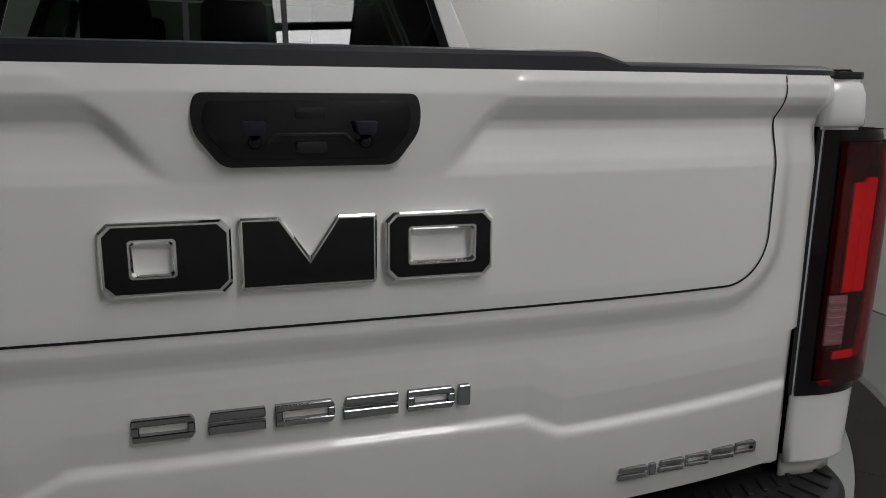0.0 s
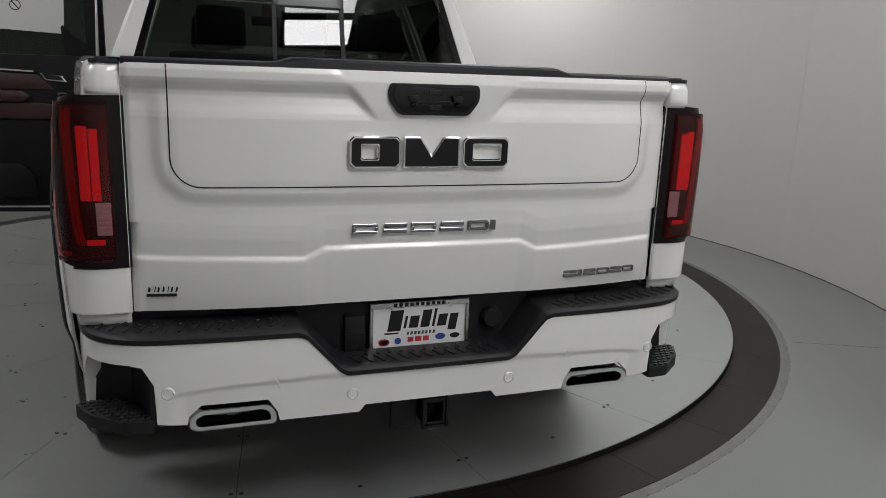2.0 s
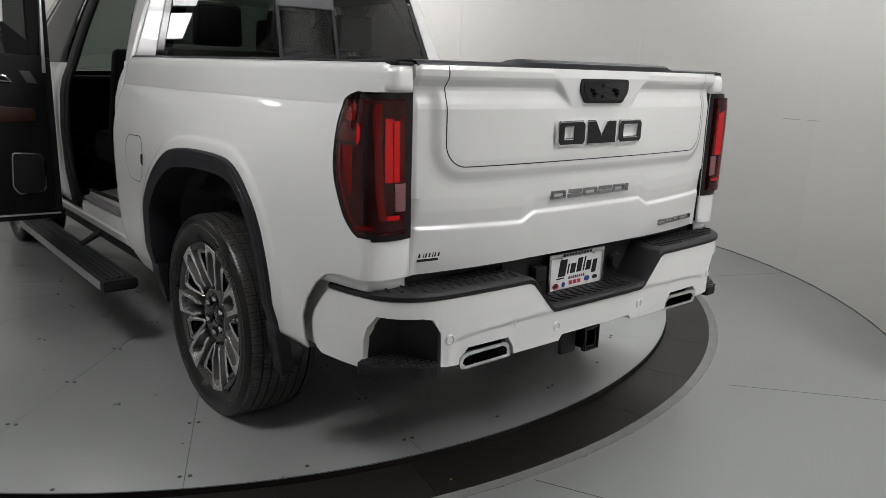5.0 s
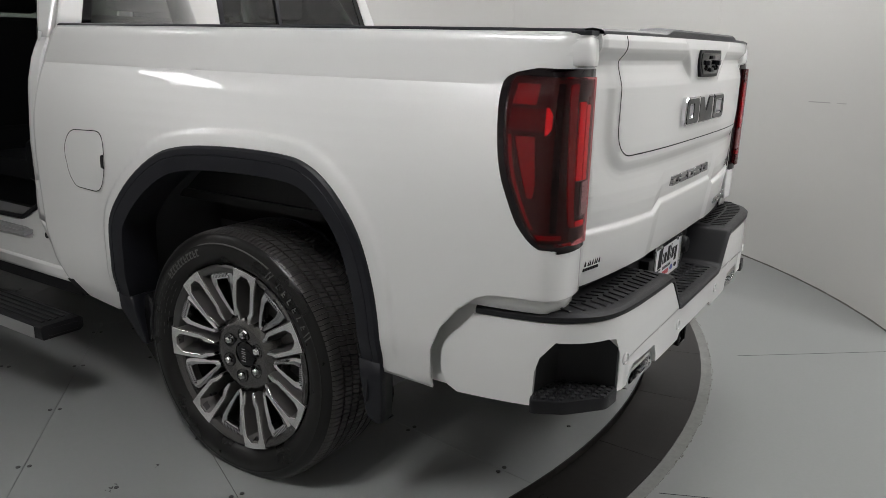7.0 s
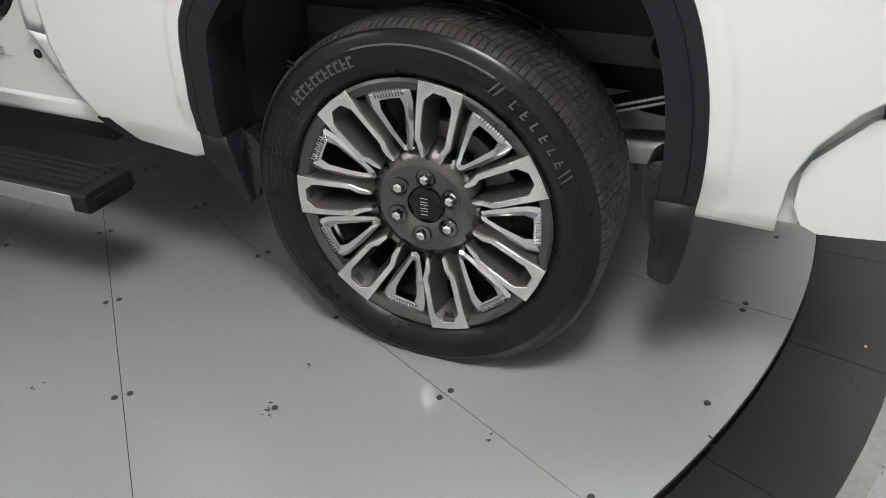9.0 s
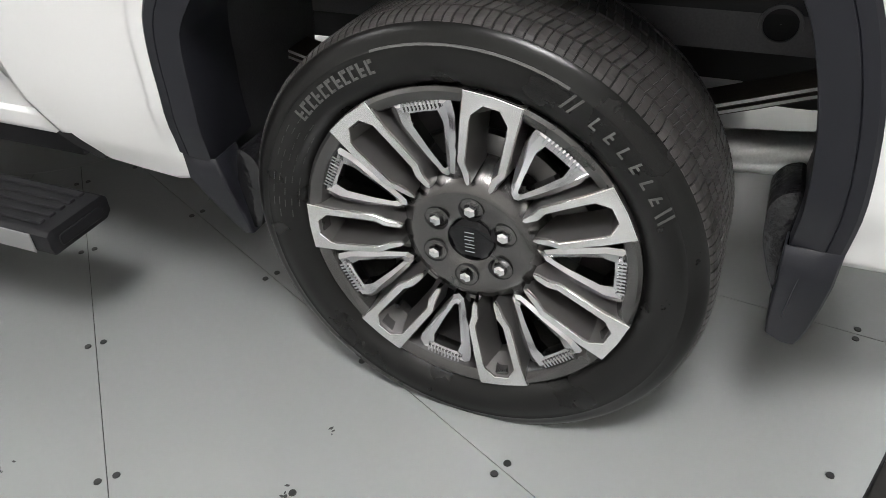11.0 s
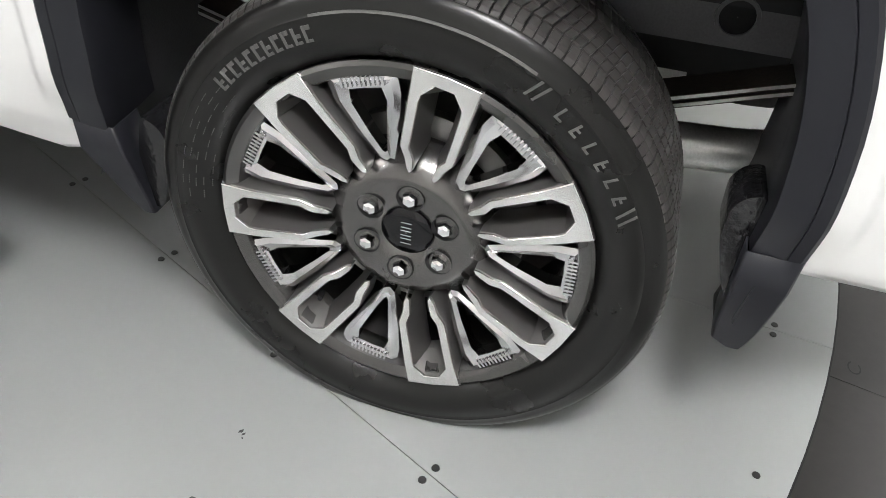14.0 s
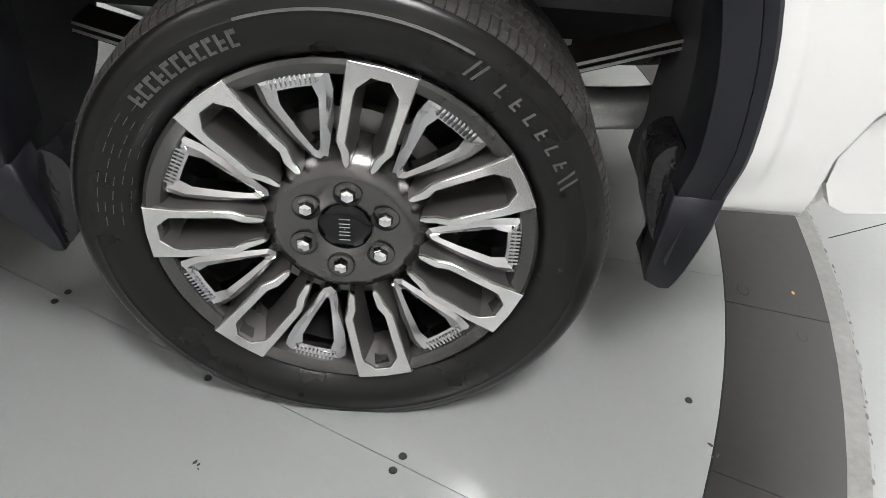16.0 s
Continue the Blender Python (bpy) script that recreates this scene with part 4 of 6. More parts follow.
def frame_ring(x0, x1, z0, z1, wx, wz0, wz1, y, d):
    return join(plate_xz([(x0, z0), (x1, z0), (x1, z0 + wz0), (x0, z0 + wz0)], y, d, 0.002, 1), plate_xz([(x0, z1 - wz1), (x1, z1 - wz1), (x1, z1), (x0, z1)], y, d, 0.002, 1),
                plate_xz([(x0, z0 + wz0), (x0 + wx, z0 + wz0), (x0 + wx, z1 - wz1), (x0, z1 - wz1)], y, d, 0.002, 1), plate_xz([(x1 - wx, z0 + wz0), (x1, z0 + wz0), (x1, z1 - wz1), (x1 - wx, z1 - wz1)], y, d, 0.002, 1))


part("plate_frame", frame_ring(-0.153, 0.154, 0.583, 0.745, 0.011, 0.022, 0.017, 0.064, 0.008), PCHROME, lp, "bright chrome plate frame")
for k in range(10):
    part("frame_bar", plate_xz([(-0.082 + 0.0165 * k, 0.7325), (-0.072 + 0.0165 * k, 0.7325), (-0.072 + 0.0165 * k, 0.742), (-0.082 + 0.0165 * k, 0.742)], 0.0565, 0.0015), VOID, lp, smooth=False)
for k in range(22):
    part("frame_bar", plate_xz([(-0.132 + 0.0122 * k, 0.588), (-0.124 + 0.0122 * k, 0.588), (-0.124 + 0.0122 * k, 0.599), (-0.132 + 0.0122 * k, 0.599)], 0.0565, 0.0015), BADGE, lp, smooth=False)
for x in (-0.088, 0.09):
    bm = bmesh.new()
    bmesh.ops.create_cone(bm, cap_ends=True, segments=14, radius1=0.007, radius2=0.005, depth=0.005, matrix=Matrix.Translation((x, 0.055, 0.730)) @ Matrix.Rotation(radians(90), 4, "X"))
    part("plate_screw", bm, CHROME, lp)
for a, b, z0, z1 in ((-0.098, -0.058, 0.655, 0.719), (-0.05, -0.042, 0.662, 0.70), (-0.034, -0.006, 0.662, 0.699), (0.002, 0.03, 0.662, 0.715), (0.038, 0.046, 0.662, 0.717), (0.054, 0.082, 0.662, 0.699), (0.09, 0.116, 0.648, 0.699), (-0.105, -0.062, 0.646, 0.651)):
    k0, k1 = 0.17 * (z0 - 0.662), 0.17 * (z1 - 0.662)
    part("plate_bar", plate_xz([(a + k0, z0), (b + k0, z0), (b + k1, z1), (a + k1, z1)], 0.0632, 0.0008), VOID, lp, smooth=False)
for k in range(8):
    part("plate_bar", plate_xz([(-0.04 + 0.0115 * k, 0.641), (-0.033 + 0.0115 * k, 0.641), (-0.031 + 0.0115 * k, 0.651), (-0.038 + 0.0115 * k, 0.651)], 0.0632, 0.0008), BADGE, lp, smooth=False)


def oval(x, z, rx, rz, mat):
    part("plate_mark", plate_xz([(x + rx * math.cos(q), z + rz * math.sin(q)) for q in (2 * math.pi * k / 20 for k in range(20))], 0.0632, 0.0008), mat, lp, smooth=False)


oval(-0.108, 0.622, 0.017, 0.011, INKRED)
oval(-0.108, 0.622, 0.013, 0.0075, PLATE)
oval(-0.066, 0.624, 0.010, 0.010, INKBLUE)
oval(0.066, 0.629, 0.016, 0.010, INKBLUE)
oval(0.112, 0.629, 0.016, 0.008, VOID)
for a, b in ((-0.036, -0.018), (-0.013, 0.007), (0.012, 0.03)):
    part("plate_mark", plate_xz([(a, 0.619), (b, 0.619), (b, 0.634), (a, 0.634)], 0.0632, 0.0008), INKRED, lp, smooth=False)

# parking sensors
for a, z in ((-0.705, 0.577), (-0.225, 0.527), (0.245, 0.527), (0.725, 0.577)):
    p = bumper_point(a, z)
    q, n = on_bump(abs(a))
    ang = math.atan2(n.y, n.x * (1 if a > 0 else -1))
    bm = lathe([(0.001, 0.0005), (0.001, 0.009), (-0.002, 0.010), (-0.002, 0.0125), (0.004, 0.014), (0.002, 0.017), (-0.006, 0.018)], (0, 0, 0), n=24)
    bmesh.ops.transform(bm, matrix=Matrix.Translation(p) @ Matrix.Rotation(ang, 4, "Z"), verts=bm.verts)
    part("parking_sensor", bm, PAINT, bumper)

# corner steps
PEBBLE = material("step_tread", (0.02, 0.02, 0.022), rough=0.45, grain=0.2, bump=0.3)
for s in (-1, 1):
    pl = [(0.738, -0.05), (0.81, -0.045), (0.90, 0.03), (0.945, 0.11), (0.90, 0.125), (0.82, 0.125), (0.738, 0.06)]
    st = part("corner_step", prism([(s * x, y, 0.470) for x, y in rounded(pl, 0.015)], (0, 0, 0.035), bevel=0.006), BLACK, truck, "black moulded corner step with raised tread")
    rng = random.Random(4)
    for i in range(9):
        for j in range(8):
            x, y = 0.752 + 0.02 * i + (0.01 if j % 2 else 0), -0.035 + 0.02 * j
            inside = y > -0.045 + max(0, x - 0.80) * 0.8 + max(0, x - 0.87) * 0.6 and y < 0.115 and x < 0.925 and (x > 0.80 or y < 0.05 + (x - 0.74))
            if inside:
                part("tread_block", prism([(s * (x + 0.0075 * math.cos(q + 0.3)), y + 0.0075 * math.sin(q + 0.3), 0.505) for q in (math.pi * k / 3 for k in range(6))], (0, 0, 0.005)), PEBBLE, st, smooth=False)
    part("pocket_liner", prism([(s * x, y, 0.5) for x, y in ((0.7395, -0.044), (0.742, 0.115), (0.9, 0.14), (0.905, 0.125), (0.80, 0.10), (0.765, 0.02), (0.748, -0.042))], (0, 0, 0.16)), BLACK, bumper)
    part("pocket_roof", prism([(s * x, y, 0.652) for x, y in ((0.742, -0.03), (0.80, -0.022), (0.87, 0.03), (0.90, 0.10), (0.90, 0.14), (0.742, 0.14))], (0, 0, 0.01)), BLACK, bumper)

# exhaust tips
def exhaust(s):
    out = [(0.432, 0.458), (0.645, 0.458), (0.658, 0.475), (0.655, 0.500), (0.632, 0.517), (0.455, 0.517), (0.438, 0.503), (0.43, 0.48)]
    o = rounded(out, 0.012)
    i = rounded([(0.545 + (x - 0.545) * 0.84, 0.487 + (z - 0.487) * 0.52) for x, z in out], 0.006)
    rows = []
    for pts, y in ((o, 0.16), (o, -0.034), ([(0.545 + (x - 0.545) * 0.985, 0.487 + (z - 0.487) * 0.93) for x, z in o], -0.043), ([(0.545 + (x - 0.545) * 1.02, 0.487 + (z - 0.487) * 1.1) for x, z in i], -0.043), (i, -0.034), (i, 0.15)):
        rows.append([(s * x, y, z) for x, z in pts])
    bm = grid_mesh(rows, closed=True)
    bmesh.ops.recalc_face_normals(bm, faces=bm.faces)
    tip = part("exhaust_tip", bm, CHROME, truck, "polished trapezoid exhaust tip")
    part("dark_bore", prism([(s * x, 0.05, z) for x, z in i], (0, 0.01, 0)), VOID, tip)
    part("baffle", prism([(s * x, 0.03, z) for x, z in ((0.49, 0.468), (0.60, 0.468), (0.60, 0.478), (0.56, 0.48), (0.555, 0.486), (0.53, 0.486), (0.525, 0.48), (0.49, 0.478))], (0, 0.02, 0)), BADGE, tip)


exhaust(-1)
exhaust(1)

# hitch receiver
hitch = part("hitch_receiver", join(*[box(*b, bevel=0.004) for b in ((0.0, 0.011, -0.005, 0.3, 0.375, 0.457), (0.059, 0.07, -0.005, 0.3, 0.375, 0.457), (0.011, 0.059, -0.005, 0.3, 0.446, 0.457), (0.011, 0.059, -0.005, 0.3, 0.375, 0.386))]), GLOSS, truck, "black square steel tow hitch receiver")
part("collar", join(*[box(*b, bevel=0.004) for b in ((-0.006, 0.002, -0.012, 0.008, 0.368, 0.464), (0.068, 0.076, -0.012, 0.008, 0.368, 0.464), (0.002, 0.068, -0.012, 0.008, 0.455, 0.464), (0.002, 0.068, -0.012, 0.008, 0.368, 0.377))]), GLOSS, hitch)
part("cross_tube", box(-0.5, 0.55, 0.12, 0.2, 0.43, 0.52, 0.008), BLACK, hitch)
part("hook_plate", box(-0.09, -0.01, 0.03, 0.05, 0.36, 0.47, 0.006), BLACK, hitch)
part("dark_bore", box(0.012, 0.058, 0.05, 0.06, 0.387, 0.445), VOID, hitch)

# ---- wheels ----
MACHINED = material("machined_alloy", (0.90, 0.895, 0.89), rough=0.24, metal=1.0, grain=0.06, grain_scale=500, blotch=0.03)
GRAPHITE = material("graphite_wheel_paint", (0.13, 0.126, 0.123), rough=0.26, metal=0.85, coat=0.4, blotch=0.05)
POCKET = material("pocket_wheel_paint", (0.20, 0.193, 0.187), rough=0.3, metal=0.75, coat=0.3, blotch=0.06)
RIM_DARK = material("dark_rim_paint", (0.10, 0.098, 0.096), rough=0.28, metal=0.8, coat=0.4, blotch=0.05)
INSERT = material("bright_wheel_insert", (0.62, 0.62, 0.63), rough=0.11, metal=1.0, grain=0.02)
STEEL = material("dull_steel", (0.70, 0.70, 0.69), rough=0.42, metal=0.85, grain=0.2, blotch=0.2, blotch_scale=15)
DISC = material("brake_disc_steel", (0.36, 0.35, 0.34), rough=0.4, metal=1.0, blotch=0.2, blotch_scale=10)
TREAD = material("tyre_tread", (0.052, 0.049, 0.047), rough=0.36, spec=0.6, grain=0.2, grain_scale=120, blotch=0.25, blotch_scale=14)
BARREL = material("dark_barrel", (0.10, 0.098, 0.096), rough=0.4, metal=0.7)
LETTER = material("worn_rubber_mark", (0.085, 0.085, 0.082), rough=0.5, grain=0.2)


def wheel_point(r, t, x):
    """Wheel space: t turns from up towards the rear; x outwards."""
    return (-x, -math.sin(t) * r, math.cos(t) * r)


def wheel_plate(pts, turn, x_of, depth, flare=0.0, bevel=0.0):
    """A piece of the wheel face: outline of (r, across) points, standing on a dished face; sides run inwards by depth."""
    front, back = [], []
    cr = sum(p[0] for p in pts) / len(pts)
    ca = sum(p[1] for p in pts) / len(pts)
    for r, a in pts:
        def place(r, a, x):
            y, z = -a, r
            c, s = math.cos(turn), math.sin(turn)
            return (-x, y * c - z * s, y * s + z * c)
        front.append(place(r, a, x_of(r)))
        back.append(place(r + flare * (1 if r > cr else -1), a + flare * (1 if a > ca else -1), x_of(r) - depth))
    bm = bmesh.new()
    f = [bm.verts.new(p) for p in front]
    b = [bm.verts.new(p) for p in back]
    bm.faces.new(f)
    bm.faces.new(list(reversed(b)))
    n = len(f)
    for i in range(n):
        j = (i + 1) % n
        bm.faces.new((f[i], b[i], b[j], f[j]))
    bmesh.ops.recalc_face_normals(bm, faces=bm.faces)
    if bevel:
        bmesh.ops.bevel(bm, geom=list(bm.edges), offset=bevel, segments=1, profile=0.5, affect="EDGES", clamp_overlap=True)
    return bm


def face_x(r):
    return lerp_table([(0.06, 0.002), (0.10, 0.010), (0.16, 0.028), (0.25, 0.0395), (0.305, 0.0405)], r)


def tyre(parent, fine):
    prof = [(-0.015, 0.292), (0.012, 0.296), (0.026, 0.3025), (0.034, 0.3075), (0.0425, 0.3145), (0.0515, 0.3245), (0.0575, 0.336), (0.0600, 0.348), (0.0598, 0.357), (0.0590, 0.366), (0.0580, 0.3735), (0.0586, 0.3752), (0.0572, 0.3772), (0.0553, 0.386), (0.0522, 0.394), (0.0484, 0.400), (0.0435, 0.405), (0.037, 0.4078), (0.028, 0.4092), (0.018, 0.4100), (0.0065, 0.4105)]
    prof += [(0.0045, 0.4065), (-0.05, 0.4065), (-0.095, 0.407), (-0.14, 0.4065), (-0.192, 0.4065), (-0.194, 0.414), (-0.214, 0.411), (-0.226, 0.405), (-0.238, 0.385), (-0.243, 0.36), (-0.235, 0.33), (-0.2, 0.295)]
    bm = lathe([(-o, r) for o, r in prof], (0, 0, 0), n=120)
    bmesh.ops.recalc_face_normals(bm, faces=bm.faces)
    for v in bm.verts:
        if v.co.z < -0.388:
            v.co.x += -0.006 * (1 if v.co.x < 0.09 else -1) * (1 - (v.co.z + 0.41) / 0.03) * 0.3
            v.co.z = max(v.co.z, -0.3865)
    ob = part("tyre", bm, RUBBER, parent, "black road tyre with a worn matt sidewall", sharp=50)
    if not fine:
        return ob
    # tread blocks in ribs
    bm = bmesh.new()
    rng = random.Random(7)

    def block(x0, x1, t0, t1, r0, r1a, r1b, skew):
        vs = []
        for x, sk, r1 in ((x0, 0, r1a), (x1, skew, r1b)):
            for t in (t0 + sk, t1 + sk):
                pair = []
                for r in (r0, r1):
                    px, py, pz = wheel_point(r, t, x)
                    pair.append(bm.verts.new((px, py, max(pz, -0.3868))))
                vs.append(pair)
        (a, A), (b, B), (c, C), (d, D) = vs
        for f in ((A, B, D, C), (a, A, C, c), (b, d, D, B), (a, b, B, A), (c, C, D, d)):
            bm.faces.new(f)

    n = 84
    ribs = [(-0.001, -0.030), (-0.038, -0.066), (-0.074, -0.112), (-0.120, -0.148), (-0.156, -0.186)]
    w = 2 * math.pi / n
    steps = [w * k for k in range(n) if math.cos(w * k) > -0.985]
    for t in steps:
        # shoulder ribs, parted by narrow slots that run out over the rounded edge
        for x0, x1, ra, rb in ((0.0440, 0.0370, 0.4056, 0.4102), (0.0370, 0.0280, 0.4102, 0.4132), (0.0280, 0.0065, 0.4132, 0.4155), (-0.194, -0.222, 0.4155, 0.4085)):
            block(x0, x1, t + 0.05 * w, t + 0.46 * w, 0.400, ra, rb, 0.02 * w)
            block(x0, x1, t + 0.54 * w, t + 0.93 * w, 0.400, ra, rb, 0.02 * w)
        for j, (x0, x1) in enumerate(ribs):
            off = rng.uniform(-0.02, 0.02) * w + 0.21 * j * w
            sk = (0.22 if j < 3 else -0.22) * w
            block(x0, x1, t + off + 0.05 * w, t + off + 0.46 * w, 0.402, 0.4152, 0.4155, sk)
            block(x0, x1, t + off + 0.54 * w, t + off + 0.93 * w, 0.402, 0.4152, 0.4155, sk)
    bmesh.ops.recalc_face_normals(bm, faces=bm.faces)
    tread = part("tread", bm, TREAD, parent, "shallow ribs of tread blocks with narrow slots", smooth=False)
    tagged(tread, kind="stuff")
    # raised marks on the sidewall
    def mark(r0, r1, t0, t1, lean=0.0):
        x0, x1 = (lerp_table([(0.3145, 0.0425), (0.3245, 0.0515), (0.336, 0.0575), (0.348, 0.0600), (0.357, 0.0598), (0.366, 0.0590), (0.3735, 0.0580), (0.3752, 0.0586), (0.3772, 0.0572), (0.386, 0.0553)], r) + 0.0002 for r in (r0, r1))
        pts = [wheel_point(r0, t0, x0), wheel_point(r0, t1, x0), wheel_point(r1, t1 + lean, x1), wheel_point(r1, t0 + lean, x1)]
        part("sidewall_mark", prism(pts, (-0.0015, 0, 0)), LETTER, parent, smooth=False)
    for k in range(11):
        t = radians(-50 + 2.75 * k)
        mark(0.343, 0.366, t, t + radians(0.75))
        mark(0.343, 0.347, t + radians(0.9), t + radians(1.9))
        mark(0.360 if k % 3 else 0.352, 0.366 if k % 3 else 0.357, t + radians(0.9), t + radians(2.0))
    for k in range(6):
        t = radians(36 + 4.6 * k)
        mark(0.349, 0.368, t, t + radians(0.55), radians(0.5))
        mark(0.349, 0.352, t + radians(0.6), t + radians(2.0))
        if k % 2:
            mark(0.358, 0.361, t + radians(0.6), t + radians(1.8))
    for t, l in ((28, 1.5), (30, 1.5), (64, -1.5), (66, -1.5)):
        mark(0.346, 0.374, radians(t), radians(t + 0.6), radians(l))
    for k in range(16):
        t = radians(-20 + 3.0 * k)
        mark(0.3750, 0.3782, t, t + radians(3.02))
    for row in range(9):
        for k in range(5):
            if (row * 3 + k * 2) % 4:
                t = radians(-88 + 4.4 * row + 0.6 * (k % 2))
                for j in range(4):
                    mark(0.318 + 0.011 * k, 0.3188 + 0.011 * k, t + radians(0.7 * j), t + radians(0.7 * j + 0.4))
    return ob


def wheel_xyz(turn, r, a, x):
    y, z = -a, r
    c, s = math.cos(turn), math.sin(turn)
    return (-x, y * c - z * s, y * s + z * c)


# half of a split spoke, hub to rim: radius and half width of its outer edge and of its slot
SPOKE = [(0.122, 0.0205, 0.128, 0.0165), (0.130, 0.0255, 0.134, 0.0165), (0.150, 0.0310, 0.154, 0.0190), (0.170, 0.0410, 0.171, 0.0285), (0.200, 0.0425, 0.200, 0.0295), (0.248, 0.0450, 0.252, 0.0310), (0.262, 0.0460, 0.264, 0.0300), (0.3015, 0.0490, 0.2845, 0.0135)]


def spoke_parts(w, turn):
    half = [(ro, -ao, ri, -ai) for ro, ao, ri, ai in SPOKE]
    full = half + [(0.3045, 0.0, 0.2845, 0.0)] + [(ro, -ao, ri, -ai) for ro, ao, ri, ai in reversed(half)]
    rows, body = [], []
    for ro, ao, ri, ai in full:
        so, si = (1 if ao > 0 else -1 if ao < 0 else 0), (1 if ai > 0 else -1 if ai < 0 else 0)
        fo, fi = face_x(ro) + 0.004, face_x(ri) + 0.004
        mo, mi = (ro * 0.94 + ri * 0.06, ao * 0.94 + ai * 0.06), (ro * 0.06 + ri * 0.94, ao * 0.06 + ai * 0.94)
        rows.append([wheel_xyz(turn, *q) for q in ((ro, ao, fo - 0.004), (ro, ao, fo - 0.0008), (*mo, fo), (*mi, fi), (ri, ai, fi - 0.0008), (ri, ai, fi - 0.004))])
        deep = 0.018 + 0.032 * smooth_step(0.11, 0.17, ri)
        flat = smooth_step(0.13, 0.17, ri)
        body.append([wheel_xyz(turn, *q) for q in ((ro, ao + so * 0.006, fo - 0.055), (ro, ao + so * 0.0016, fo - 0.004), (ri, ai - si * 0.001, fi - 0.004), (ri - 0.024 * smooth_step(0.26, 0.284, ri), ai - si * 0.0125 * flat, fi - deep), (ri - 0.026 * smooth_step(0.26, 0.284, ri), ai - si * 0.0125 * flat, fi - deep - 0.02))])
    for name, rr, mat, lab, sh in (("spoke_face", rows, MACHINED, "bright machined spoke face", 25), ("spoke_body", body, POCKET, "graphite pocketed spoke", 30)):
        bm = grid_mesh(rr)
        bmesh.ops.recalc_face_normals(bm, faces=bm.faces)
        part(name, bm, mat, w, lab, sharp=sh)


def window_parts(w, turn):
    o = [(0.2785, -0.054), (0.280, 0.0), (0.2785, 0.054), (0.245, 0.052), (0.190, 0.035), (0.134, 0.0105), (0.128, 0.0), (0.134, -0.0105), (0.190, -0.035), (0.245, -0.052)]
    c = [(0.270, -0.043), (0.271, 0.0), (0.270, 0.043), (0.242, 0.042), (0.188, 0.024), (0.140, 0.007), (0.135, 0.0), (0.140, -0.007), (0.188, -0.024), (0.242, -0.042)]
    i = [(0.257, -0.025), (0.258, 0.0), (0.257, 0.025), (0.236, 0.028), (0.186, 0.0145), (0.152, 0.004), (0.148, 0.0), (0.152, -0.004), (0.186, -0.0145), (0.236, -0.028)]
    xf = lambda r: face_x(r) - 0.011
    rows = [[wheel_xyz(turn, r, a, xf(r) + dx) for r, a in pts] for pts, dx in ((o, -0.03), (o, -0.003), (c, 0.001), (i, -0.004), (i, -0.03))]
    bm = grid_mesh(rows, closed=True)
    bmesh.ops.recalc_face_normals(bm, faces=bm.faces)
    part("window_insert", bm, INSERT, w, "bright trapezoid insert between spokes", sharp=12)
    for k in range(10):
        a = -0.0315 + 0.007 * k
        part("notch", wheel_plate([(0.262, a - 0.0018), (0.277, a - 0.0018), (0.277, a + 0.0018), (0.262, a + 0.0018)], turn, lambda r: xf(r) + 0.003, 0.006), INSERT, w, smooth=False)


